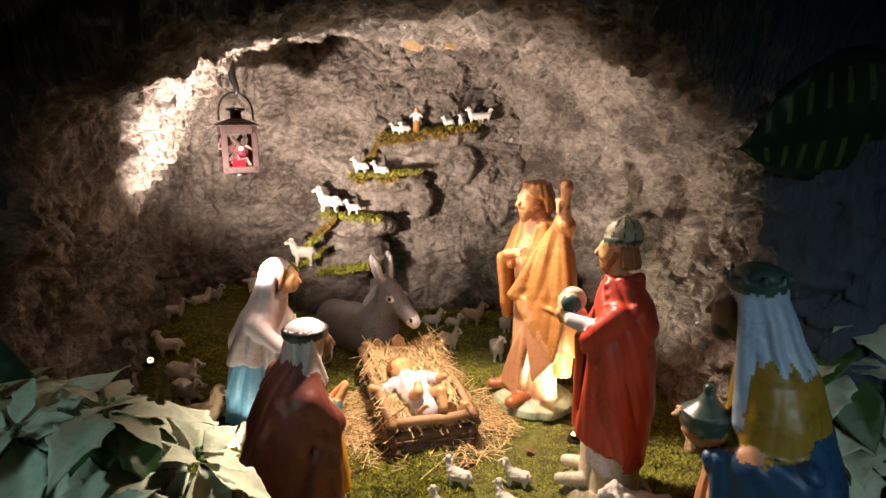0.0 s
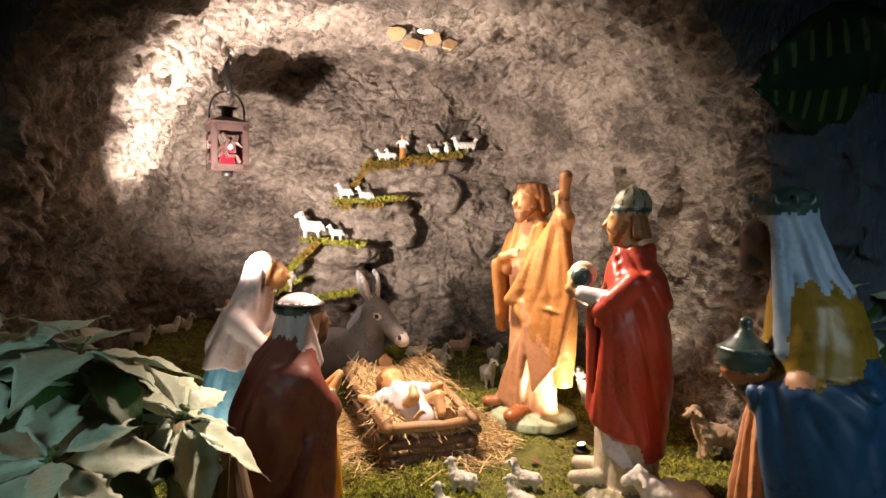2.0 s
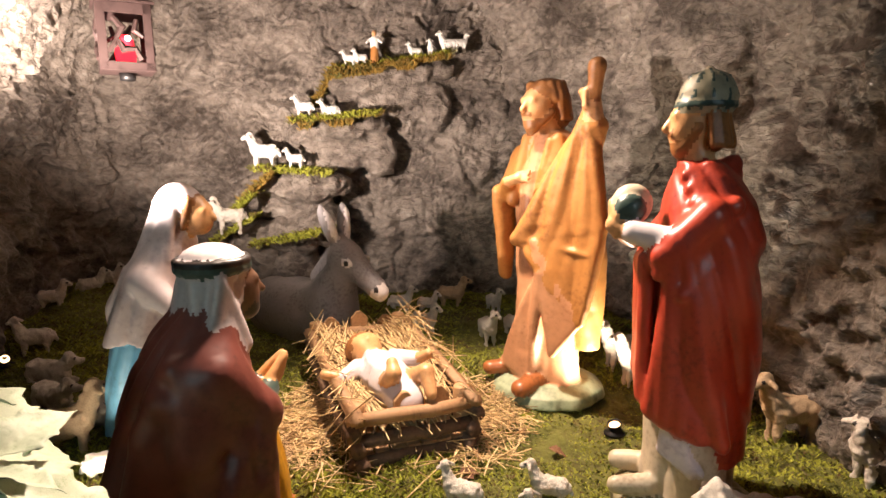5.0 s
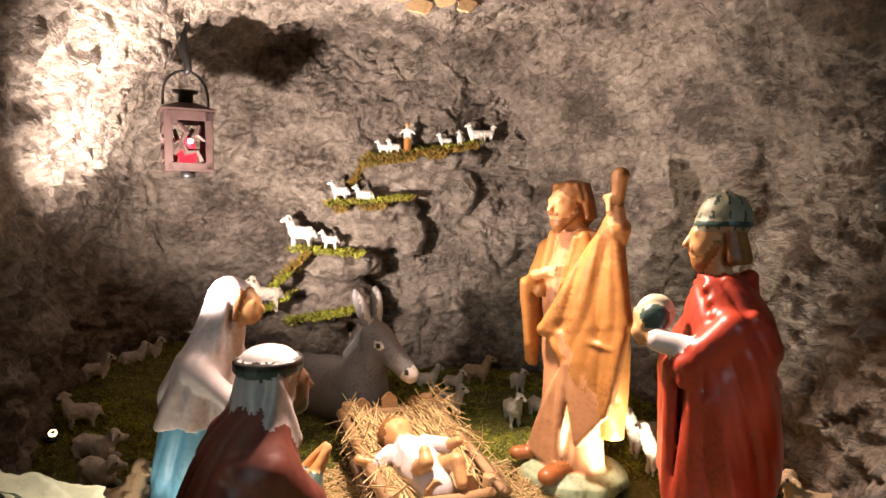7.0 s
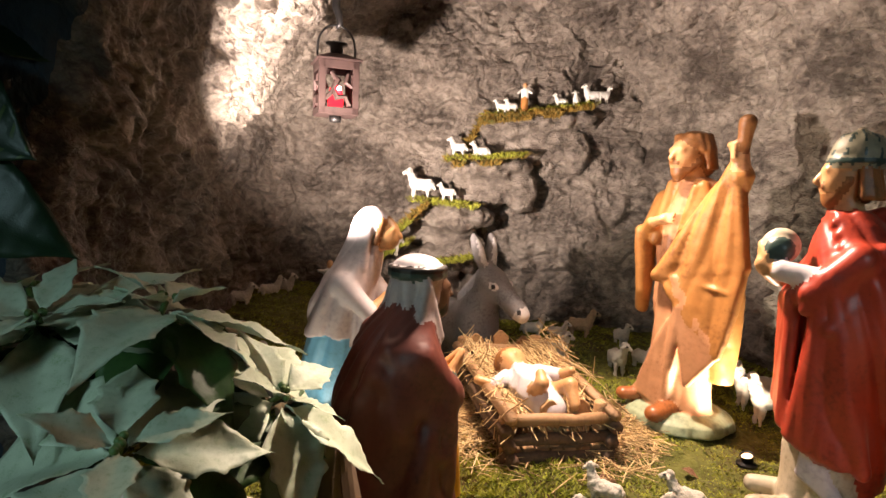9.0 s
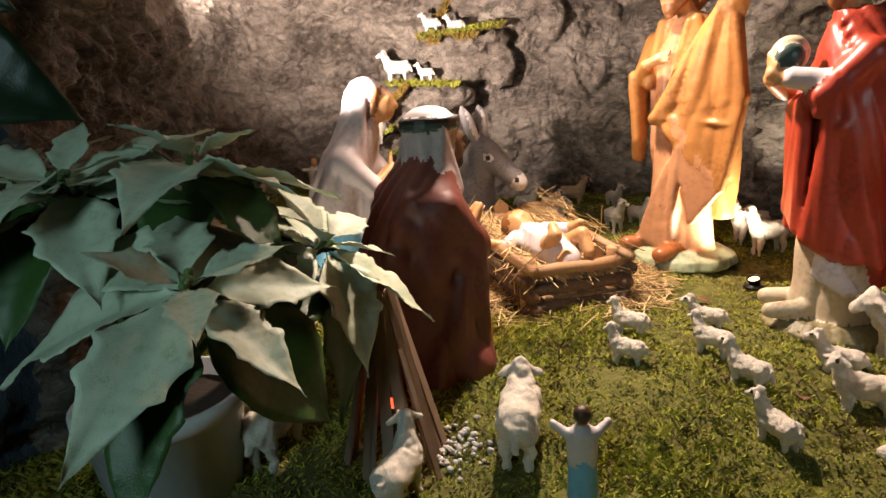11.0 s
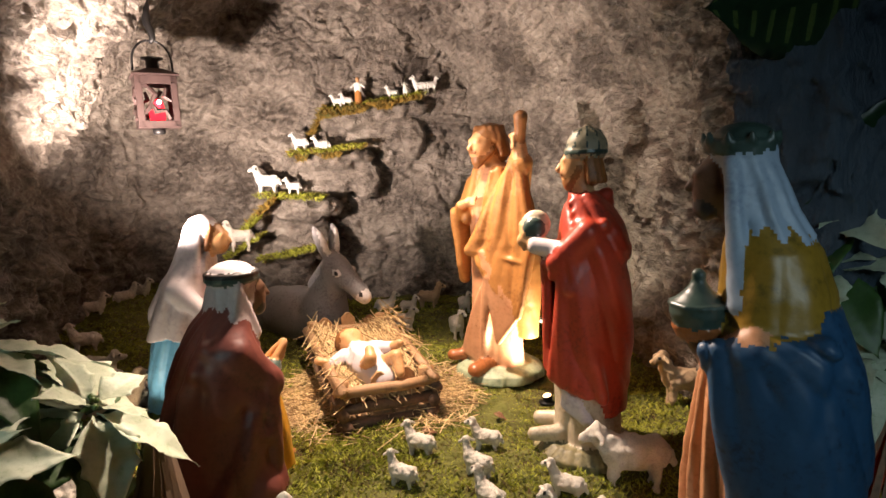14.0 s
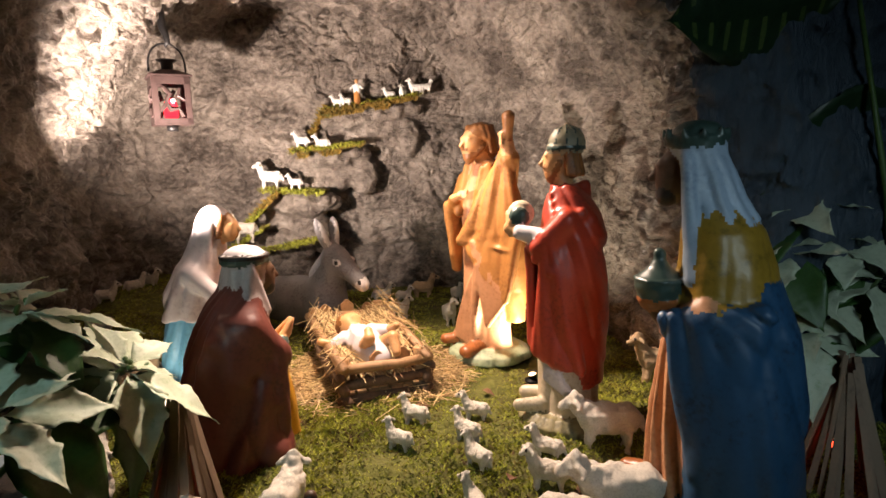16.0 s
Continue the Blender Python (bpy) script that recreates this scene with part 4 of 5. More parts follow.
def kneeling_maroon_king():
    return sculpt("statue", [
        (loft([(0.0, 0.005, 0, 0.105, 0.080), (0.018, 0.005, 0, 0.10, 0.078), (0.03, 0, 0, 0.08, 0.06)], 7, 0.005), BASE_GREEN),
        # yellow robe in front
        (fan(loft([(0.02, 0.05, 0.0, 0.045, 0.05), (0.10, 0.05, 0, 0.040, 0.05), (0.17, 0.045, 0, 0.034, 0.045), (0.24, 0.02, 0, 0.03, 0.045)]), (0.02, 0.34), (0, 2), 14, 0.006, 2, 0.2), YELLOW),
        # cloak, gathered at the shoulder
        (fan(loft([(0.02, -0.035, 0, 0.080, 0.072), (0.10, -0.030, 0, 0.074, 0.072), (0.19, -0.016, 0, 0.064, 0.072), (0.245, -0.004, 0, 0.054, 0.068), (0.280, 0.005, 0, 0.042, 0.052), (0.31, 0.012, 0, 0.026, 0.032)]),
             (-0.030, 0.345), (1, 2), 12, 0.011, 2, 0.24, 0.4), MAROON, 0.003),
        (cap((0.0, -0.054, 0.244), (0.05, -0.050, 0.19), 0.022, 0.020), MAROON, 0.022),
        (cap((0.0, 0.066, 0.248), (0.05, 0.052, 0.19), 0.026, 0.020), MAROON, 0.014),
        (fan(tri((0.046, -0.056, 0.200), (0.034, -0.066, 0.030), (-0.046, -0.076, 0.030), 0.014), (0.03, 0.30), (0, 2), 13, 0.008, 1, 0.2), MAROON, 0.010),
        (cap((-0.034, -0.044, 0.256), (0.046, -0.058, 0.196), 0.012, 0.010), MAROON, 0.012),
        (cap((-0.050, -0.044, 0.226), (0.036, -0.066, 0.160), 0.012, 0.009), MAROON, 0.012),
        (cap((-0.062, -0.034, 0.190), (0.026, -0.072, 0.118), 0.012, 0.009), MAROON, 0.012),
        (cap((0.03, -0.064, 0.036), (0.02, -0.07, 0.036), 0.026, 0.03), MAROON, 0.02),
        # joined hands
        (cap((0.045, -0.045, 0.19), (0.072, -0.012, 0.196), 0.016, 0.013), TEAL, 0.006),
        (cap((0.045, 0.045, 0.19), (0.072, 0.012, 0.196), 0.016, 0.013), TEAL, 0.006),
        *[(cap((0.070 + 0.002 * k, s * 0.010, 0.190 + 0.006 * k), (0.092 + 0.002 * k, s * 0.004, 0.208 + 0.007 * k), 0.0062, 0.0045), SKIN, 0.002) for k in range(4) for s in (-1, 1)],
        # head with a draped veil, band and pale crown
        *face(0.046, 0.316, SKIN_DARK, 0.92),
        (ell((0.058, 0, 0.294), (0.015, 0.015, 0.015)), DARK_FACE, 0.002),
        (fan(loft([(0.252, 0.002, 0, 0.040, 0.047), (0.272, 0.008, 0, 0.038, 0.044), (0.30, 0.014, 0, 0.034, 0.037), (0.335, 0.024, 0, 0.034, 0.033), (0.350, 0.024, 0, 0.033, 0.031)]), (0.02, 0.43), (1, 2), 17, 0.005, 3, 0.14), GREY_VEIL, 0.002),
        (tri((0.020, -0.034, 0.335), (0.044, -0.030, 0.262), (-0.006, -0.050, 0.240), 0.007), GREY_VEIL, 0.006),
        (tri((0.020, 0.034, 0.335), (0.044, 0.030, 0.262), (-0.006, 0.050, 0.240), 0.007), GREY_VEIL, 0.006),
        (ell((0.024, 0, 0.350), (0.033, 0.031, 0.018)), LILAC, 0.001),
        *[(cap((0.025 + 0.036 * math.cos(a), 0.034 * math.sin(a), z), (0.025 + 0.036 * math.cos(a + 0.4), 0.034 * math.sin(a + 0.4), z), 0.0042), m, 0.001) for z, m in ((0.342, TEAL), (0.350, DARK_FACE)) for a in [k * 0.4 for k in range(16)]],
        (cap((0.09, 0.02, 0.026), (0.105, 0.02, 0.024), 0.014, 0.012), SHOE, 0.003),
    ], 0.0032, 0.006, 0.0004, 70, (-0.13, -0.115, -0.004), (0.135, 0.11, 0.385))


def kneeling_veiled_woman():
    return sculpt("statue", [
        (loft([(0.0, 0, 0, 0.088, 0.068), (0.02, 0, 0, 0.08, 0.062)], 6, 0.004), BASE_GREEN),
        (fan(loft([(0.015, -0.026, 0, 0.080, 0.060), (0.09, -0.030, 0, 0.070, 0.054), (0.15, -0.030, 0, 0.058, 0.050), (0.20, -0.010, 0, 0.034, 0.036)]), (0.02, 0.33), (0, 2), 13, 0.008, 2, 0.2), SKY_BLUE),
        (fan(loft([(0.03, 0.030, 0, 0.040, 0.046), (0.12, 0.028, 0, 0.036, 0.044), (0.2, 0.020, 0, 0.03, 0.04)]), (0.02, 0.33), (0, 2), 15, 0.005, 1), LILAC, 0.004),
        # white mantle down to the hips
        (fan(loft([(0.158, -0.040, 0, 0.054, 0.064), (0.21, -0.028, 0, 0.052, 0.064), (0.262, -0.008, 0, 0.044, 0.056), (0.295, 0.012, 0, 0.030, 0.038), (0.312, 0.022, 0, 0.020, 0.022)]), (0.035, 0.36), (0, 2), 12, 0.007, 4, 0.16), LILAC, 0.003),
        (cap((-0.004, -0.056, 0.250), (0.040, -0.046, 0.205), 0.020, 0.016), LILAC, 0.010),
        (cap((-0.004, 0.056, 0.250), (0.040, 0.046, 0.205), 0.020, 0.016), LILAC, 0.010),
        (cap((0.044, -0.038, 0.208), (0.062, -0.008, 0.232), 0.011, 0.009), SKIN, 0.003),
        (cap((0.044, 0.035, 0.205), (0.064, 0.004, 0.226), 0.011, 0.009), SKIN, 0.003),
        *[(cap((0.060, -0.012, 0.226 + 0.005 * k), (0.058, 0.008, 0.236 + 0.006 * k), 0.0034, 0.0028), SKIN, 0.0015) for k in range(4)],
        (cap((0.020, 0, 0.29), (0.036, 0, 0.32), 0.014, 0.013), SKIN),
        *face(0.048, 0.334, SKIN, 0.84),
        (ell((0.036, 0, 0.344), (0.027, 0.0225, 0.027)), HAIR, 0.002),
        *[(cap((0.050, s * 0.018, 0.356), (0.040, s * 0.021, 0.318), 0.0055, 0.005), HAIR, 0.002) for s in (-1, 1)],
        # veil over the hair, falling to the shoulders
        (ell((0.026, 0, 0.350), (0.033, 0.0275, 0.029), (0, 12, 0)), LILAC, 0.002),
        (fan(loft([(0.262, -0.016, 0, 0.030, 0.040), (0.30, -0.002, 0, 0.028, 0.034), (0.33, 0.010, 0, 0.029, 0.029), (0.36, 0.020, 0, 0.027, 0.025)]), (0.03, 0.42), (0, 2), 14, 0.006, 1, 0.1), LILAC, 0.003),
        (tri((0.030, -0.024, 0.345), (0.022, -0.034, 0.275), (-0.020, -0.036, 0.275), 0.006), LILAC, 0.004),
        (tri((0.030, 0.024, 0.345), (0.022, 0.034, 0.275), (-0.020, 0.036, 0.275), 0.006), LILAC, 0.004),
        (cap((-0.004, -0.022, 0.300), (-0.030, -0.030, 0.268), 0.008, 0.005), LILAC, 0.004),
    ], 0.0031, 0.006, 0.0004, 70, (-0.115, -0.085, -0.004), (0.10, 0.085, 0.39))


def lying_donkey():
    return sculpt("statue", [
        (ell((-0.06, 0, 0.075), (0.115, 0.062, 0.070)), GREY, 0.02),
        (ell((-0.15, 0.01, 0.07), (0.06, 0.06, 0.064)), GREY, 0.02),
        (ell((0.03, 0, 0.085), (0.055, 0.055, 0.075)), GREY, 0.02),
        (cap((0.03, 0, 0.11), (0.075, 0, 0.195), 0.044, 0.030), GREY, 0.02),
        (cap((0.070, 0, 0.205), (0.150, -0.004, 0.150), 0.032, 0.019), GREY, 0.012),
        (cap((0.150, -0.004, 0.150), (0.160, -0.004, 0.142), 0.019, 0.017), GREY_PALE, 0.006),
        (cap((0.165, 0.005, 0.154), (0.166, 0.006, 0.153), 0.004), DARK_FACE, 0.002),
        (cap((0.163, -0.017, 0.150), (0.164, -0.018, 0.149), 0.004), DARK_FACE, 0.002),
        (ell((0.100, 0.027, 0.196), (0.011, 0.006, 0.008)), GREY_PALE, 0.002),
        (ell((0.100, -0.027, 0.196), (0.011, 0.006, 0.008)), GREY_PALE, 0.002),
        (ell((0.103, 0.031, 0.196), (0.005, 0.004, 0.005)), DARK_FACE, 0.001),
        (ell((0.103, -0.031, 0.196), (0.005, 0.004, 0.005)), DARK_FACE, 0.001),
        (ell((0.050, 0.022, 0.262), (0.012, 0.014, 0.044), (-12, -14, 0)), GREY, 0.006),
        (ell((0.050, -0.022, 0.262), (0.012, 0.014, 0.044), (12, -14, 0)), GREY, 0.006),
        (ell((0.058, 0.022, 0.262), (0.008, 0.009, 0.034), (-12, -14, 0)), GREY_PALE, 0.002),
        (ell((0.058, -0.022, 0.262), (0.008, 0.009, 0.034), (12, -14, 0)), GREY_PALE, 0.002),
        (cap((0.06, 0, 0.235), (-0.01, 0, 0.155), 0.010, 0.012), GREY, 0.01),
        (cap((0.03, 0.04, 0.03), (0.11, 0.05, 0.014), 0.022, 0.014), GREY, 0.012),
        (cap((0.03, -0.04, 0.03), (0.11, -0.05, 0.014), 0.022, 0.014), GREY, 0.012),
        (cap((-0.13, 0.05, 0.03), (-0.05, 0.07, 0.014), 0.026, 0.014), GREY, 0.012),
    ], 0.0035, 0.008, 0.0006, 60, (-0.23, -0.1, -0.004), (0.19, 0.1, 0.32))


def infant_figure():
    """Lying along x, its head at the origin's side."""
    return sculpt("infant_figure", [
        (ell((-0.062, 0, 0.030), (0.026, 0.026, 0.027)), SKIN),
        (ell((-0.074, 0, 0.030), (0.024, 0.031, 0.030)), HAIR, 0.003),
        (ell((-0.066, 0, 0.048), (0.018, 0.022, 0.012)), SKIN, 0.004),
        (cap((-0.058, 0, 0.057), (-0.056, 0, 0.056), 0.005), SKIN, 0.003),
        (loft([(0.0, 0.01, 0, 0.060, 0.030), (0.022, 0.006, 0, 0.058, 0.034), (0.045, 0.0, 0, 0.040, 0.022)], 7, 0.004), LILAC),
        (cap((0.03, 0.0, 0.02), (0.07, 0.0, 0.012), 0.030, 0.026), LILAC, 0.012),
        (cap((-0.025, 0.03, 0.03), (0.005, 0.056, 0.034), 0.014, 0.012), LILAC, 0.006),
        (cap((0.005, 0.056, 0.034), (0.03, 0.062, 0.052), 0.009, 0.008), SKIN, 0.003),
        (cap((-0.03, -0.03, 0.026), (-0.02, -0.058, 0.020), 0.014, 0.012), LILAC, 0.006),
        (cap((-0.02, -0.058, 0.020), (-0.036, -0.082, 0.026), 0.009, 0.008), SKIN, 0.003),
        (cap((0.045, 0.018, 0.03), (0.075, 0.03, 0.052), 0.013, 0.012), SKIN, 0.004),
        (cap((0.075, 0.03, 0.052), (0.10, 0.024, 0.030), 0.012, 0.009), SKIN, 0.004),
        (cap((0.04, -0.014, 0.030), (0.062, -0.016, 0.056), 0.013, 0.012), SKIN, 0.004),
        (cap((0.062, -0.016, 0.056), (0.050, -0.012, 0.066), 0.010, 0.009), SKIN, 0.004),
    ], 0.003, 0.005, 0.0004, 80, (-0.115, -0.1, -0.01), (0.125, 0.085, 0.085))


stand(robed_man_with_staff(), 0.228, 1.465, 213, "painted statue of a bearded man in ochre mantle raising a staff", scale=(1.08, 1.14, 1.0))
stand(red_cloaked_king(), 0.325, 1.145, 166, "painted statue of a red cloaked king holding a bowl", z=0.056, scale=(0.90, 0.90, 0.995))
stand(blue_cloaked_king(), 0.458, 0.868, 151, "painted statue of a crowned king in navy cloak and gold cape", z=0.046)
stand(kneeling_maroon_king(), -0.232, 1.10, 38, "painted statue of a kneeling king in maroon cloak", z=0.036)
stand(kneeling_veiled_woman(), -0.355, 1.345, -8, "painted statue of a kneeling woman in white veil and blue robe", z=0.075)
stand(lying_donkey(), -0.193, 1.680, -36, "painted grey donkey figure lying beside the manger", "donkey figure", z=0.088)

# ---- manger ----
def plank_peg(wide, high, thick):
    """A flat stake with a pointed top."""
    bm = bmesh.new()
    shape = [(-wide / 2, 0), (wide / 2, 0), (wide / 2, high - wide * 0.38), (wide * 0.12, high), (-wide * 0.12, high), (-wide / 2, high - wide * 0.38)]
    one = [bm.verts.new((x, -thick / 2, z)) for x, z in shape]
    two = [bm.verts.new((x, thick / 2, z)) for x, z in shape]
    bm.faces.new(one)
    bm.faces.new(two[::-1])
    for k in range(6):
        bm.faces.new((one[k], two[k], two[(k + 1) % 6], one[(k + 1) % 6]))
    bmesh.ops.recalc_face_normals(bm, faces=bm.faces)
    bmesh.ops.bevel(bm, geom=bm.edges[:], offset=0.0012, segments=1, affect="EDGES")
    return bm


def build_manger():
    """Local y runs from the front (0) to the rear; the base is at z = 0."""
    m = thing("manger", (-0.003, 1.272, 0.060), 18.8, "rustic wooden manger of logs and pegs filled with straw", "manger")
    w, deep = 0.083, 0.31
    for y, high in ((0.0, 0.080), (deep, 0.108)):
        for k in range(3):
            bm = bmesh.new()
            z = 0.012 + k * (high - 0.014) / 2.15
            tube(bm, [(-w - 0.014, y + 0.002 * k, z), (-w * 0.4, y, z + 0.002), (w * 0.3, y - 0.001, z - 0.001), (w + 0.014, y - 0.001 * k, z + 0.002)], [0.0095, 0.0105, 0.0100, 0.0095], 10)
            part("log", bm, BARK if k < 2 else WOOD, m)
        for k, (x, more) in enumerate(((-0.052, 0.020), (0.002, 0.026), (0.054, 0.014)) if y > 0 else ((-0.010, 0.020), (0.042, 0.021))):
            bm = plank_peg(0.032, high + more, 0.010)
            part("peg", bm, CUT_WOOD, m, smooth=False, m=pose(x, y + 0.013, 0.0, -3, 0, 4 * (k - 1)))
        for x in (-w + 0.004, w - 0.004):
            bm = bmesh.new()
            tube(bm, [(x, y + 0.018, 0.0), (x, y + 0.018, high + 0.012), (x, y + 0.018, high + 0.014)], [0.012, 0.0125, 0.011], 12)
            part("corner_post", bm, CUT_WOOD, m)
    for side in (-1, 1):
        for k in range(3):
            bm = bmesh.new()
            x = side * (w - 0.004 + 0.006 * k)
            z = 0.014 + k * 0.024
            tube(bm, [(x, -0.018, z), (x + 0.002 * side, deep * 0.5, z + 0.010), (x, deep + 0.018, z + 0.020)], [0.0105, 0.0125, 0.0105], 10)
            part("rail", bm, BARK, m)
        bm = bmesh.new()
        box(bm, (0.020, deep + 0.05, 0.016), pose(side * (w + 0.006), deep / 2, 0.094, 3.5, side * 18, 0), 0.004)
        part("top_rail", bm, WOOD, m, "split wooden top rail")
    for k in range(7):
        bm = bmesh.new()
        box(bm, (0.02, deep, 0.006), pose(-w + 0.014 + k * 0.023, deep / 2, 0.030, 3, 0, 0), 0.001)
        part("slat", bm, WOOD, m, smooth=False)
    return m


def straw_heap(name, label, count, spread, seed):
    """Loose stalks; spread(rng) gives a stalk's middle, heading and pitch."""
    rng = random.Random(seed)
    bm = bmesh.new()
    for _ in range(count):
        (x, y, z), turn, tilt, long = spread(rng)
        d = Vector((math.cos(turn) * math.cos(tilt), math.sin(turn) * math.cos(tilt), math.sin(tilt))) * long / 2
        c = Vector((x, y, z))
        bend = Vector((rng.uniform(-1, 1), rng.uniform(-1, 1), rng.uniform(-0.2, 0.6))) * long * 0.06
        tube(bm, [c - d, c + bend, c + d], rng.uniform(0.0005, 0.0011), 4, False)
    ob = part(name, bm, STRAW, smooth=False)
    return tagged(ob, label, "straw", kind="stuff")


manger = build_manger()
M_IN = pose(-0.003, 1.272, 0.060, 0, 0, 18.8)


def in_manger(r):
    x, y = r.uniform(-0.078, 0.078), r.uniform(0.035, 0.29)
    z = 0.046 + 0.045 * y / 0.3 + 0.028 * (abs(x) / 0.085) ** 2 + r.uniform(0, 0.014)
    p = M_IN @ Vector((x, y, z))
    return p, r.gauss(math.pi / 2 + 0.33, 0.28), r.gauss(0.14, 0.08), r.uniform(0.06, 0.15)


def round_manger(r):
    a, d = r.uniform(0, 2 * math.pi), r.uniform(0.3, 1.0) ** 0.7
    a = math.pi * (0.0 if r.random() < 0.38 else 1.0) + r.gauss(-0.25, 0.6) * (1 if r.random() < 0.5 else -0.6)
    x, y = -0.03 + 0.20 * d * math.cos(a), 1.37 + 0.19 * d * math.sin(a)
    return (x, y, on_ground(x, y) + 0.006 + r.uniform(0, 0.02) * (1 - d * 0.6)), r.uniform(0, math.pi * 2), r.gauss(0, 0.12), r.uniform(0.03, 0.085)


def edge_straw(r):
    side = r.choice((-1, 1))
    y = r.uniform(-0.02, 0.30)
    p = M_IN @ Vector((side * 0.09, y, 0.085 + 0.05 * y / 0.3 + r.uniform(-0.03, 0.02)))
    return p, r.gauss(0.33 + (0 if side > 0 else math.pi), 0.8), r.gauss(-0.5, 0.4), r.uniform(0.04, 0.09)


straw_heap("straw_bed", "golden straw heaped in the manger", 900, in_manger, 3)
straw_heap("straw_litter", "golden straw scattered on the moss around the manger", 1500, round_manger, 5)
straw_heap("straw_fringe", "loose straw stalks hanging over the manger sides", 110, edge_straw, 7)
baby = infant_figure()
baby.matrix_basis = pose(-0.050, 1.365, 0.135, 3, 7, -60)
tagged(baby, "painted infant figure in white cloth lying on straw", "statue")


# ---- sheep ----
def sheep_body(head_turn=0.0, lying=False, wool=WOOL, face=WOOL, graze=0.0, legs=0.26, name="sheep_figurine"):
    """Half a unit long, facing +x; one plain mesh."""
    leg = 0.0 if lying else legs
    hx, hy = math.cos(head_turn), math.sin(head_turn)
    nz = leg + 0.50 - 0.55 * graze
    nx, ny = 0.27 + 0.09 * hx, 0.09 * hy
    prims = [
        (ell((0.0, 0, leg + 0.17), (0.31, 0.165, 0.17)), wool, 0.05),
        (ell((-0.2, 0, leg + 0.17), (0.14, 0.16, 0.165)), wool, 0.05),
        (ell((0.18, 0, leg + 0.19), (0.15, 0.15, 0.16)), wool, 0.05),
        (cap((0.22, 0, leg + 0.22), (nx, ny, nz), 0.125, 0.075), wool, 0.04),
        (cap((nx, ny, nz + 0.02), (nx + 0.14 * hx, ny + 0.14 * hy, nz - 0.035), 0.072, 0.045), face, 0.02),
        (cap((nx, ny, nz + 0.07), (nx - 0.03 * hx, ny - 0.03 * hy, nz + 0.05), 0.055), wool, 0.03),
        (cap((nx - 0.06 * hy, ny + 0.06 * hx, nz + 0.04), (nx - 0.16 * hy, ny + 0.16 * hx, nz - 0.01), 0.028, 0.022), face, 0.015),
        (cap((nx + 0.06 * hy, ny - 0.06 * hx, nz + 0.04), (nx + 0.16 * hy, ny - 0.16 * hx, nz - 0.01), 0.028, 0.022), face, 0.015),
        (cap((nx + 0.08 * hx - 0.055 * hy, ny + 0.08 * hy + 0.055 * hx, nz + 0.025), (nx + 0.085 * hx - 0.06 * hy, ny + 0.085 * hy + 0.06 * hx, nz + 0.024), 0.014), DARK_FACE, 0.004),
        (cap((nx + 0.08 * hx + 0.055 * hy, ny + 0.08 * hy - 0.055 * hx, nz + 0.025), (nx + 0.085 * hx + 0.06 * hy, ny + 0.085 * hy - 0.06 * hx, nz + 0.024), 0.014), DARK_FACE, 0.004),
        (cap((-0.32, 0, leg + 0.2), (-0.37, 0, leg + 0.06), 0.035, 0.03), wool, 0.03),
    ]
    if lying:
        prims += [(cap((0.18, s * 0.12, 0.05), (0.34, s * 0.13, 0.035), 0.05, 0.032), wool, 0.03) for s in (-1, 1)]
        prims += [(cap((-0.2, s * 0.13, 0.06), (-0.05, s * 0.16, 0.03), 0.06, 0.03), wool, 0.03) for s in (-1, 1)]
    else:
        prims += [(cap((x, s * 0.085, leg + 0.08), (x + 0.01, s * 0.085, 0.02), 0.055, 0.034), wool, 0.03) for x in (-0.2, 0.2) for s in (-1, 1)]
    ob = sculpt(name, prims, 0.019, 0.04, 0.022, 14, (-0.45, -0.32, -0.02), (0.66, 0.32, leg + 0.74))
    return ob


KINDS = {
    "plain": (sheep_body(0.0), "white"), "left": (sheep_body(0.7), "white"), "right": (sheep_body(-0.7), "white"),
    "lying": (sheep_body(0.6, True, graze=0.25), "white"), "graze": (sheep_body(0.3, graze=0.6), "white"),
    "large": (sheep_body(0.25, graze=0.3, legs=0.19), "white"),
    "tan": (sheep_body(0.3, wool=WOOL_TAN, face=WOOL_TAN), "tan"), "tan_lying": (sheep_body(0.5, True, WOOL_TAN, WOOL), "tan"),
    "toy": (sheep_body(0.4, wool=WHITE_TOY, face=WHITE_TOY), "toy"), "toy_lying": (sheep_body(0.3, True, WHITE_TOY, WHITE_TOY), "toy"),
}


def flock(kind, rows, group, label):
    """Rows: x, y, heading, length in metres[, height of the support]."""
    for x, y, turn, long, *z in rows:
        base = KINDS[kind][0]
        s = long / 0.9
        ob = copy_thing(base, pose(0, 0, 0))
        ob.matrix_basis = pose(x, y, z[0] if z else on_ground(x, y, 0.008 if long < 0.09 else 0.003), 0, 0, turn) @ Matrix.Scale(s, 4)
        tagged(ob, label, "sheep figurine", group)


flock("right", [(0.055, 1.155, 155, 0.066), (0.028, 1.066, 150, 0.062), (0.142, 1.082, 140, 0.066)], "lambs on the moss", "small white ceramic lamb standing on moss")
flock("plain", [(0.165, 1.16, 160, 0.064), (0.150, 0.995, 125, 0.068), (0.262, 1.01, 150, 0.066)], "lambs on the moss", "small white ceramic lamb looking ahead on moss")
flock("left", [(0.135, 0.895, 110, 0.066), (0.247, 0.940, 160, 0.080)], "lambs on the moss", "small white ceramic lamb turning its head on moss")
flock("large", [(0.365, 1.035, 168, 0.135)], "large sheep", "large white ceramic sheep standing beside the red cloaked king")
flock("large", [(0.325, 0.865, 172, 0.15)], "large sheep", "large white ceramic sheep grazing near the navy king")
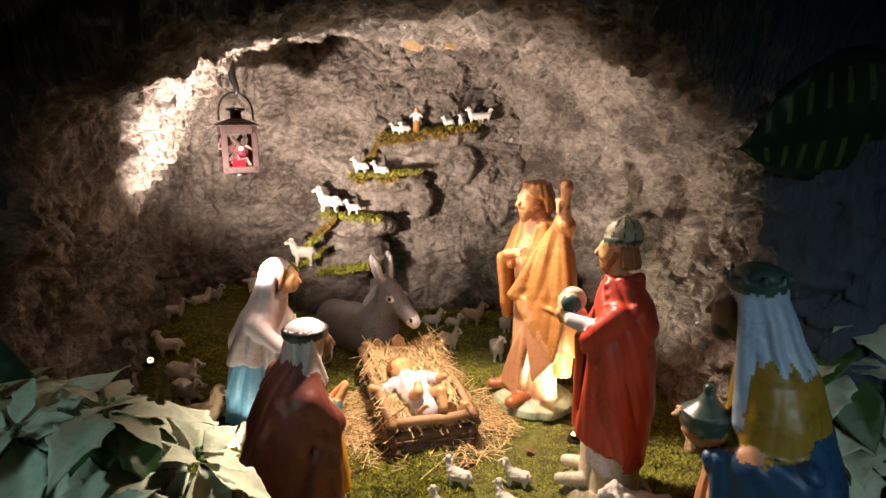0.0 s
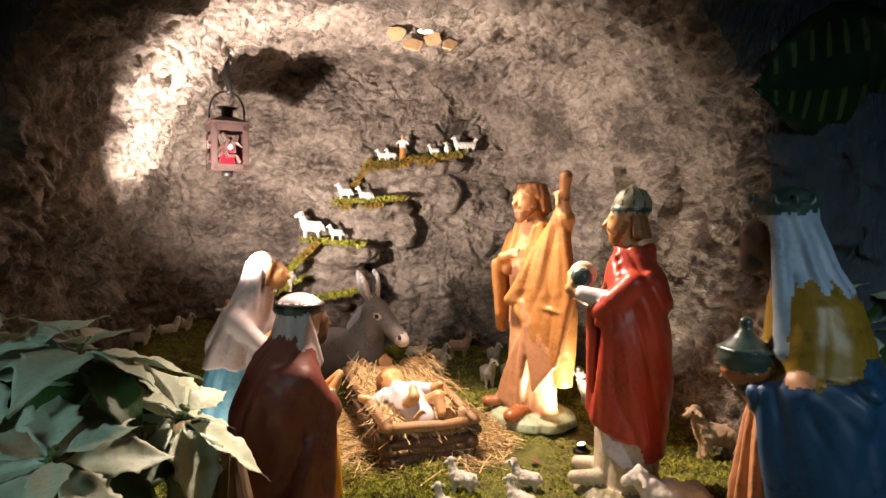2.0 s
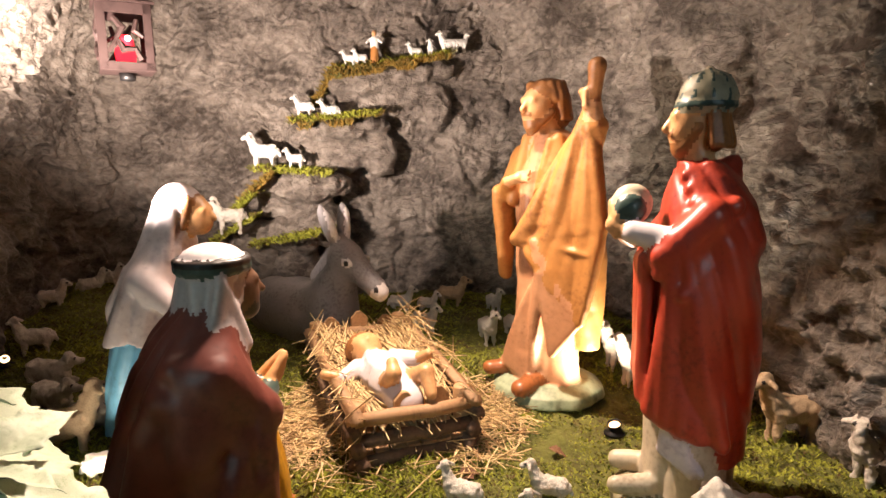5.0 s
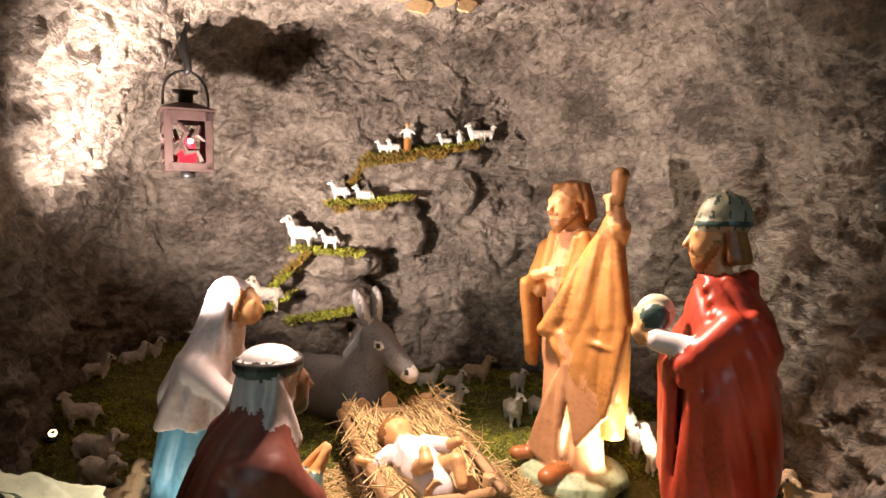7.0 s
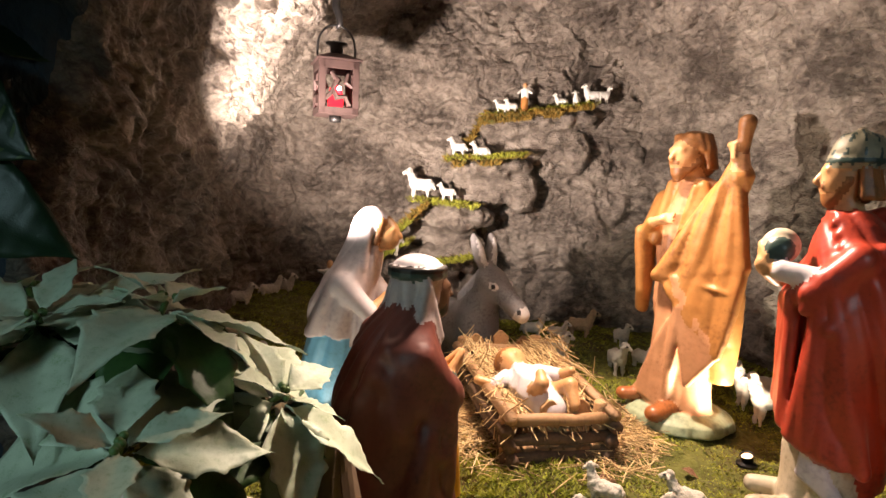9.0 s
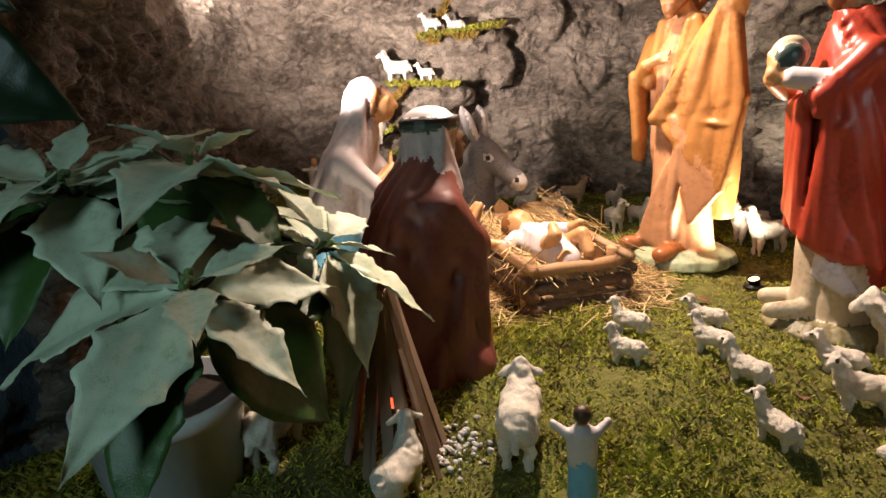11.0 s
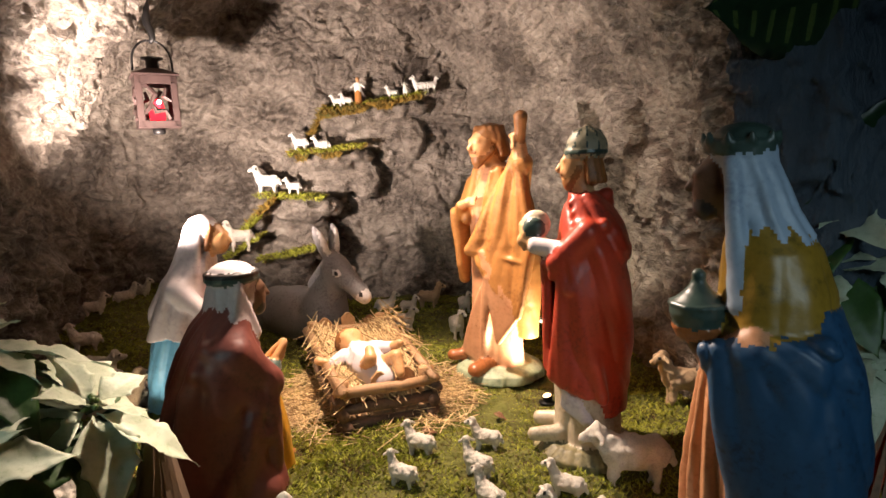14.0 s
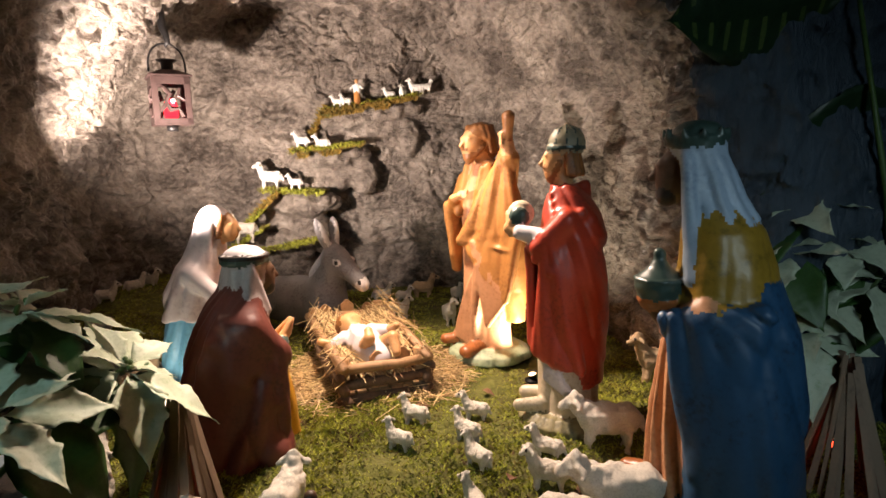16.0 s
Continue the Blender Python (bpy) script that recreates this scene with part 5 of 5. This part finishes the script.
flock("graze", [(0.255, 0.80, 165, 0.14)], "large sheep", "large white ceramic sheep with lowered head on moss")
flock("large", [(-0.125, 0.90, 80, 0.12)], "large sheep", "large white ceramic sheep seen from behind on moss")
flock("tan", [(0.085, 1.856, -20, 0.085), (0.555, 1.285, 175, 0.115)], "tan sheep", "tan ceramic sheep standing on dark moss")
flock("plain", [(-0.035, 1.83, 0, 0.07), (0.028, 1.825, -30, 0.062), (0.016, 1.715, -35, 0.082)], "sheep behind the manger", "white ceramic sheep standing on dark moss behind the manger")
flock("left", [(0.182, 1.82, -75, 0.07), (0.15, 1.675, -80, 0.085), (0.21, 1.70, -60, 0.075)], "sheep behind the manger", "white ceramic sheep facing forward on dark moss")
flock("right", [(0.385, 1.53, 190, 0.10), (0.395, 1.47, 185, 0.10)], "sheep behind the red king", "white ceramic sheep strongly lit beside the mantled man")
flock("left", [(0.60, 1.17, 185, 0.11)], "sheep behind the red king", "white ceramic sheep in shade by the rock wall")
flock("plain", [(-0.755, 1.725, 10, 0.07), (-0.708, 1.79, 30, 0.068), (-0.685, 1.83, -10, 0.068)], "sheep in the rear corner", "small white ceramic sheep standing in the shaded corner")
flock("right", [(-0.69, 1.56, 200, 0.08)], "sheep by the rock wall", "white ceramic lamb with dark legs by the rock wall")
flock("lying", [(-0.63, 1.49, -20, 0.11), (-0.595, 1.435, -35, 0.11), (-0.505, 1.40, -70, 0.11)], "sheep by the rock wall", "white ceramic sheep lying on moss by the rock wall")
flock("tan", [(-0.505, 1.30, 25, 0.12)], "sheep by the rock wall", "tan ceramic goat standing on moss by the rock wall")
flock("plain", [(-0.415, 1.245, 20, 0.075)], "sheep by the rock wall", "white ceramic sheep glaring under the floor spotlight")
flock("left", [(-0.385, 0.90, 75, 0.11), (-0.435, 0.98, 60, 0.11), (-0.245, 0.83, 70, 0.09)], "large sheep", "large white ceramic sheep standing beside the flower pot")
flock("toy", [(0.010, 1.92, 190, 0.042, 0.697), (0.048, 1.92, 250, 0.042, 0.702), (0.088, 1.925, 190, 0.056, 0.708), (0.115, 1.93, 20, 0.045, 0.716),
              (-0.115, 1.905, 200, 0.04, 0.682), (-0.14, 1.905, 170, 0.04, 0.68)], "flock on the top ledge", "tiny white plastic sheep on the mossy top ledge")
flock("toy", [(-0.245, 1.895, 170, 0.055, 0.566)], "flock on the middle ledge", "tiny white plastic sheep on the mossy middle ledge")
flock("toy_lying", [(-0.185, 1.885, 170, 0.055, 0.572)], "flock on the middle ledge", "tiny white plastic sheep lying on the middle ledge")
flock("toy", [(-0.335, 1.87, 175, 0.085, 0.452), (-0.265, 1.86, 190, 0.05, 0.452)], "flock on the low ledge", "small white plastic sheep on the low ledge")
flock("plain", [(-0.40, 1.80, 200, 0.085, 0.315)], "flock on the low ledge", "small white sheep on the mossy slope")
for base, _ in KINDS.values():
    bpy.data.objects.remove(base)


# ---- small figurines: plain shapes ----
def small_figure(name, top, robe, hair, high, label, place, turn=0.0, arms=0.0):
    s = high
    ob = sculpt(name, [
        (loft([(0.0, 0, 0, 0.15 * s, 0.13 * s), (0.45 * s, 0, 0, 0.11 * s, 0.12 * s), (0.5 * s, 0, 0, 0.10 * s, 0.11 * s)], 4, 0.01 * s), robe),
        (loft([(0.46 * s, 0, 0, 0.10 * s, 0.13 * s), (0.76 * s, 0, 0, 0.09 * s, 0.14 * s), (0.82 * s, 0, 0, 0.05 * s, 0.06 * s)]), top, 0.01 * s),
        (cap((0, 0.13 * s, 0.74 * s), (0.08 * s, 0.24 * s, (0.62 + arms) * s), 0.045 * s, 0.035 * s), top, 0.02 * s),
        (cap((0, -0.13 * s, 0.74 * s), (0.08 * s, -0.24 * s, (0.62 + arms) * s), 0.045 * s, 0.035 * s), top, 0.02 * s),
        (ell((0.01 * s, 0, 0.90 * s), (0.075 * s, 0.07 * s, 0.095 * s)), SKIN, 0.02 * s),
        (ell((-0.015 * s, 0, 0.925 * s), (0.08 * s, 0.08 * s, 0.085 * s)), hair, 0.01 * s),
    ], s * 0.022, 0.02 * s, 0, 60, (-0.22 * s, -0.34 * s, -0.02 * s), (0.24 * s, 0.34 * s, 1.06 * s))
    ob.matrix_basis = pose(*place, 0, 0, turn)
    return tagged(ob, label, "figurine")


small_figure("figurine", WHITE_TOY, OCHRE, HAIR, 0.072, "tiny painted shepherd figurine on the mossy top ledge", (-0.083, 1.905, 0.688), -90)
small_figure("figurine", WHITE_TOY, SHOE, HAIR_DARK, 0.12, "small painted figurine in orange skirt standing in the corner", (-0.565, 1.84, on_ground(-0.565, 1.84)), -70, 0.15)
small_figure("figurine", LILAC, SKY_BLUE, HAIR_DARK, 0.105, "small painted figurine in blue dress standing on the moss", (-0.074, 0.825, on_ground(-0.074, 0.825)), 90, 0.18)


# ---- lantern ----
def build_lantern():
    top = Vector((-0.443, 1.475, 0.0))
    L = thing("lantern", (top.x, top.y, 0.618), 28, "brown metal lantern with cut-out sides and a red candle", "lantern")
    w, h = 0.036, 0.098
    for k in range(4):
        a = pose(0, 0, 0, 0, 0, 90 * k)
        bm = bmesh.new()
        for x in (-w + 0.005, w - 0.005):
            box(bm, (0.012, 0.003, h), a @ pose(x, w, h / 2), 0.0008)
        box(bm, (2 * w, 0.003, 0.013), a @ pose(0, w, 0.0065), 0.0008)
        box(bm, (2 * w, 0.003, 0.016), a @ pose(0, w, h - 0.008), 0.0008)
        rng = random.Random(20 + k)
        # cut-out ornament left standing in the opening
        pts = [(-0.020, 0.016), (-0.012, 0.032), (0.004, 0.030), (0.012, 0.046), (0.004, 0.062), (0.015, 0.076)]
        tube(bm, [a @ Vector((x, w, z)) for x, z in pts], [0.006, 0.004, 0.007, 0.004, 0.006, 0.004], 6)
        tube(bm, [a @ Vector((-0.024, w, 0.050)), a @ Vector((-0.012, w, 0.058)), a @ Vector((-0.016, w, 0.074))], [0.003, 0.005, 0.003], 6)
        tube(bm, [a @ Vector((0.024, w, 0.026)), a @ Vector((0.016, w, 0.036)), a @ Vector((0.012, w, 0.046))], [0.003, 0.005, 0.003], 6)
        part("side_panel", bm, LANTERN_METAL, L, smooth=False)
    bm = bmesh.new()
    box(bm, (2 * w + 0.004, 2 * w + 0.004, 0.003), pose(0, 0, 0.001), 0.0008)
    part("floor_plate", bm, LANTERN_METAL, L, smooth=False)
    bm = bmesh.new()
    e, r0 = w + 0.006, 0.014
    lo = [bm.verts.new((x * e, y * e, h)) for x, y in ((-1, -1), (1, -1), (1, 1), (-1, 1))]
    lo2 = [bm.verts.new((x * e, y * e, h + 0.003)) for x, y in ((-1, -1), (1, -1), (1, 1), (-1, 1))]
    hi = [bm.verts.new((x * r0, y * r0, h + 0.016)) for x, y in ((-1, -1), (1, -1), (1, 1), (-1, 1))]
    bm.faces.new(lo[::-1])
    bm.faces.new(hi)
    for one, two in ((lo, lo2), (lo2, hi)):
        for k in range(4):
            bm.faces.new((one[k], one[(k + 1) % 4], two[(k + 1) % 4], two[k]))
    part("roof", bm, LANTERN_METAL, L, smooth=False)
    bm = bmesh.new()
    spin(bm, [(0.012, h + 0.010), (0.012, h + 0.031), (0.020, h + 0.034), (0.021, h + 0.037), (0.004, h + 0.039)], 24)
    part("chimney", bm, BLACK_METAL, L, "black metal chimney cap")
    bm = bmesh.new()
    tube(bm, [(w * math.cos(t) * 1.0, 0, h + 0.012 + 0.050 * math.sin(t) ** 0.6 + 0.008 * math.sin(t)) for t in [math.pi * k / 20 for k in range(21)]], 0.0022, 8)
    part("handle", bm, BLACK_METAL, L, "black wire handle")
    bm = bmesh.new()
    spin(bm, [(0.013, 0.003), (0.015, 0.03), (0.012, 0.05), (0.006, 0.056)], 20)
    part("candle", bm, RED_GLOW, L, "glowing red candle")
    bm = bmesh.new()
    bmesh.ops.create_uvsphere(bm, u_segments=12, v_segments=8, radius=0.0045, matrix=pose(0.004, -0.014, 0.050))
    part("bulb", bm, HOT_GLOW, L, "bright pink flame bulb")
    bm = bmesh.new()
    spin(bm, [(0.011, -0.012), (0.012, -0.001)], 16)
    part("battery_holder", bm, BLACK_METAL, L, "black holder under the lantern")
    bm = bmesh.new()
    p = Vector((top.x, top.y, 0.618))
    tube(bm, [p + Vector((0, 0, 0.162)), p + Vector((0.006, 0, 0.170)), p + Vector((0.004, 0, 0.185)), p + Vector((-0.002, 0, 0.20)), p + Vector((-0.004, 0, 0.26))], [0.003, 0.006, 0.007, 0.008, 0.009], 10)
    part("hook", bm, BLACK_METAL, smooth=True)
    tagged(bpy.data.objects["hook"], "black wrapped iron hook fixed in the vault", "hook")


build_lantern()


# ---- plants ----
def leaf_mesh(name, mat, long=0.1, wide=0.55, lobes=True, cup=0.1, seed=0, stripes=None):
    """A leaf along +x with a folded midrib, drooping tip and toothed lobes."""
    rng = random.Random(seed)
    bm = bmesh.new()
    n, rows = 40, []
    outline = ((0, 0.02), (0.06, 0.18), (0.16, 0.52), (0.28, 0.82), (0.37, 1.04), (0.41, 0.86), (0.50, 0.80), (0.585, 0.92), (0.625, 0.68), (0.75, 0.46), (0.88, 0.20), (1.0, 0.01))
    if not lobes:
        outline = ((0, 0.02), (0.08, 0.35), (0.2, 0.75), (0.35, 0.98), (0.5, 1.0), (0.65, 0.85), (0.8, 0.55), (0.92, 0.22), (1.0, 0.01))
    for i in range(n + 1):
        t = i / n
        half = 0.5 * wide * long * float(np.interp(t, [o[0] for o in outline], [o[1] for o in outline]))
        x, z = t * long, -cup * long * t * t * 1.6
        row = []
        for k in (-1, -0.75, -0.5, -0.25, 0, 0.25, 0.5, 0.75, 1):
            ripple = 0.018 * long * math.sin(t * 14 + k * 2 + seed) * abs(k)
            vein = 0.016 * long * (abs(math.sin((t - 0.32 * abs(k) * (1 - t)) * math.pi * 9)) - 0.6) * min(1, abs(k) * 3) * (1 - t * 0.6)
            row.append(bm.verts.new((x + 0.05 * long * abs(k) * (0.4 - t), half * k, z + abs(k) * half * 0.28 + ripple + vein)))
        rows.append(row)
    for a, b in zip(rows, rows[1:]):
        for k in range(8):
            f = bm.faces.new((a[k], b[k], b[k + 1], a[k + 1]))
    if stripes:
        bm.faces.ensure_lookup_table()
        for q, f in enumerate(bm.faces):
            if (q // 8) % 4 == 1 and q % 8 in (1, 2, 5, 6):
                f.material_index = 1
    bmesh.ops.remove_doubles(bm, verts=bm.verts, dist=1e-5)
    bmesh.ops.solidify(bm, geom=bm.faces[:], thickness=0.0006)
    data = bpy.data.meshes.new(name)
    bm.to_mesh(data)
    bm.free()
    data.materials.append(mat)
    if stripes:
        data.materials.append(stripes)
    data.shade_smooth()
    return data


BRACTS = [leaf_mesh("bract", BRACT, 1.0, w, True, c, s) for w, c, s in ((0.52, 0.12, 1), (0.60, 0.22, 2), (0.48, 0.05, 3))]
GREENS = [leaf_mesh("leaf", LEAF, 1.0, w, l, c, s) for w, l, c, s in ((0.58, False, 0.2, 4), (0.52, True, 0.3, 5))]


def poinsettia(place, heads, label, pot=True, seed=0):
    """Heads: x, y, z of a flower head from the pot's middle, its tilt and heading, size."""
    rng = random.Random(seed)
    P = thing("poinsettia", place, 0, label, "potted plant")
    if pot:
        bm = bmesh.new()
        spin(bm, [(0.055, 0.0), (0.060, 0.004), (0.075, 0.10), (0.081, 0.102), (0.081, 0.118), (0.075, 0.118), (0.072, 0.098), (0.01, 0.096)], 40)
        part("pot", bm, POT, P, "glossy white plastic pot")
        bm = bmesh.new()
        bmesh.ops.create_circle(bm, cap_ends=True, segments=32, radius=0.0725, matrix=pose(0, 0, 0.1))
        part("soil", bm, SOIL, P, "dark potting soil")
    for hx, hy, hz, tilt, heading, size in heads:
        root = Vector((rng.uniform(-0.02, 0.02), rng.uniform(-0.02, 0.02), 0.09))
        head = Vector((hx, hy, hz))
        bm = bmesh.new()
        tube(bm, [root, root.lerp(head, 0.5) + Vector((0, 0, 0.02)), head], [0.0045, 0.004, 0.003], 7)
        part("stem", bm, STEM, P)
        frame_m = pose(hx, hy, hz, 0, 0, heading) @ pose(0, 0, 0, 0, tilt, 0)
        for ring, (count, length, lift, meshes) in enumerate(((4, 0.6, -26, BRACTS), (6, 1.0, 0, BRACTS), (5, 1.05, 16, GREENS))):
            for k in range(count):
                a = 360 * k / count + ring * 25 + rng.uniform(-14, 14)
                s = size * length * rng.uniform(0.8, 1.15)
                ob = new("bract" if meshes is BRACTS else "leaf", rng.choice(meshes))
                ob.parent = P
                ob.matrix_basis = frame_m @ pose(0, 0, -0.010 * ring, 0, 0, a) @ pose(0.006, 0, 0, rng.uniform(-18, 18), lift + rng.uniform(-12, 16), 0) @ Matrix.Scale(s, 4)
        for k in range(5):
            bm = bmesh.new()
            bmesh.ops.create_uvsphere(bm, u_segments=8, v_segments=6, radius=0.0035, matrix=frame_m @ pose(rng.uniform(-0.008, 0.008), rng.uniform(-0.008, 0.008), 0.004))
            part("bud", bm, STEM, P)
    return P


# (x, y, z, tilt, heading, leaf length)
poinsettia((-0.475, 0.86, 0.035), [(0.115, -0.13, 0.265, 28, -60, 0.125), (0.075, -0.01, 0.345, 10, 10, 0.115), (-0.01, -0.06, 0.335, 15, -90, 0.13),
                                   (0.175, 0.02, 0.255, 30, -10, 0.13), (-0.10, 0.03, 0.34, 15, 120, 0.12)],
           "cream poinsettia in a white pot with dark green leaves", seed=3)
poinsettia((0.73, 1.10, 0.03), [(-0.06, -0.03, 0.42, 20, -130, 0.11), (0.02, -0.05, 0.36, 20, -90, 0.11), (-0.03, -0.06, 0.28, 30, -110, 0.11), (0.08, -0.03, 0.42, 20, -60, 0.11), (-0.09, -0.05, 0.35, 25, -140, 0.12), (-0.07, -0.08, 0.22, 35, -120, 0.12), (0.05, -0.09, 0.30, 30, -80, 0.12)],
           "cream poinsettia in the shade beside the rock wall", seed=8)


def foliage_plant(place, leaves, label):
    """Big dark leaves on stalks: base offset, length, heading, pitch, roll."""
    P = thing("foliage_plant", place, 0, label, "plant")
    big = [leaf_mesh("leaf", BIG_LEAF, 1.0, 0.62, False, 0.12, 7, LEAF_STRIPE), leaf_mesh("leaf", BIG_LEAF, 1.0, 0.55, False, 0.2, 9)]
    for x, y, z, long, heading, pitch, roll, kind in leaves:
        ob = new("leaf", big[kind])
        ob.parent = P
        ob.matrix_basis = pose(x, y, z) @ pose(0, 0, 0, 0, 0, heading) @ pose(0, 0, 0, roll, pitch, 0) @ Matrix.Scale(long, 4)
        bm = bmesh.new()
        tube(bm, [(0, 0, 0), (x * 0.5, y * 0.5, z * 0.6), (x, y, z)], [0.006, 0.005, 0.003], 7)
        part("stalk", bm, STEM, P)
    return P


foliage_plant((0.86, 1.02, 0.0), [(-0.16, -0.02, 0.76, 0.30, 178, 8, 75, 0), (-0.05, 0.0, 0.60, 0.24, 160, 20, 40, 1), (-0.06, 0.1, 0.35, 0.24, 170, 30, 30, 1)],
              "dark green foliage plant with pale striped leaves")
foliage_plant((-0.74, 0.86, 0.0), [(0.07, -0.02, 0.58, 0.17, -10, 22, 60, 0), (0.09, -0.04, 0.50, 0.18, -5, 20, 60, 1), (0.07, 0.0, 0.66, 0.17, 15, 10, 60, 1)],
              "dark green foliage plant with broad plain leaves")


# ---- stick bundles like camp fires ----
def stick_bundle(place, apex, radius, count, seed):
    rng = random.Random(seed)
    B = thing("stick_bundle", place, 0, "cone of thin split sticks over a small red light", "camp fire")
    for k in range(count):
        a = 2 * math.pi * k / count + rng.uniform(-0.15, 0.15)
        r = radius * rng.uniform(0.75, 1.1)
        foot = Vector((r * math.cos(a), r * math.sin(a), -0.003))
        top = Vector((apex[0] + 0.012 * math.cos(a), apex[1] + 0.012 * math.sin(a), apex[2] * rng.uniform(0.9, 1.12)))
        bm = bmesh.new()
        d = (top - foot)
        m = Matrix.Translation((foot + top) / 2) @ d.to_track_quat("Z", "Y").to_matrix().to_4x4()
        box(bm, (rng.uniform(0.006, 0.012), 0.003, d.length), m, 0.0006)
        part("stick", bm, STICK, B, smooth=False)
    bm = bmesh.new()
    bmesh.ops.create_uvsphere(bm, u_segments=12, v_segments=8, radius=0.006, matrix=pose(0, 0, 0.06))
    part("lamp_bulb", bm, EMBER, B, "small glowing red bulb")
    return B


stick_bundle((-0.255, 0.905, on_ground(-0.255, 0.905)), (-0.01, 0.03, 0.16), 0.058, 26, 4)
stick_bundle((0.66, 0.92, on_ground(0.66, 0.92)), (0.05, 0.05, 0.16), 0.062, 24, 5)


# ---- litter on the moss ----
def dry_leaves():
    mesh = leaf_mesh("dry_leaf", DRY_LEAF, 1.0, 0.6, True, 0.35, 12)
    for x, y, turn, long in ((0.055, 1.222, 20, 0.035), (0.075, 1.205, 140, 0.028), (0.19, 0.955, 60, 0.03), (0.30, 0.93, 200, 0.032),
                             (0.16, 1.32, 100, 0.03), (0.19, 1.28, -30, 0.026), (-0.20, 1.235, 60, 0.034), (-0.17, 1.30, 160, 0.03)):
        ob = new("dry_leaf", mesh)
        ob.matrix_basis = pose(x, y, on_ground(x, y) + 0.008, 12, -8, turn) @ Matrix.Scale(long, 4)
        tagged(ob, "curled brown dry leaf lying on the moss", "leaf", "dry leaves on the moss")


def pebbles(cx, cy, spread, count, seed):
    rng = random.Random(seed)
    bm = bmesh.new()
    for _ in range(count):
        x, y, r = rng.gauss(cx, spread), rng.gauss(cy, spread), rng.uniform(0.002, 0.0055)
        bmesh.ops.create_icosphere(bm, subdivisions=1, radius=r, matrix=pose(x, y, on_ground(x, y) + 0.004, rng.uniform(0, 90), 0, rng.uniform(0, 180)) @ Matrix.Diagonal((1, 0.8, 0.6, 1)))
    tagged(part("pebbles", bm, PEBBLE), "small pale pebbles scattered beside the stick bundle", "pebbles", kind="stuff")


dry_leaves()
pebbles(-0.195, 0.905, 0.022, 90, 9)
build_moss()
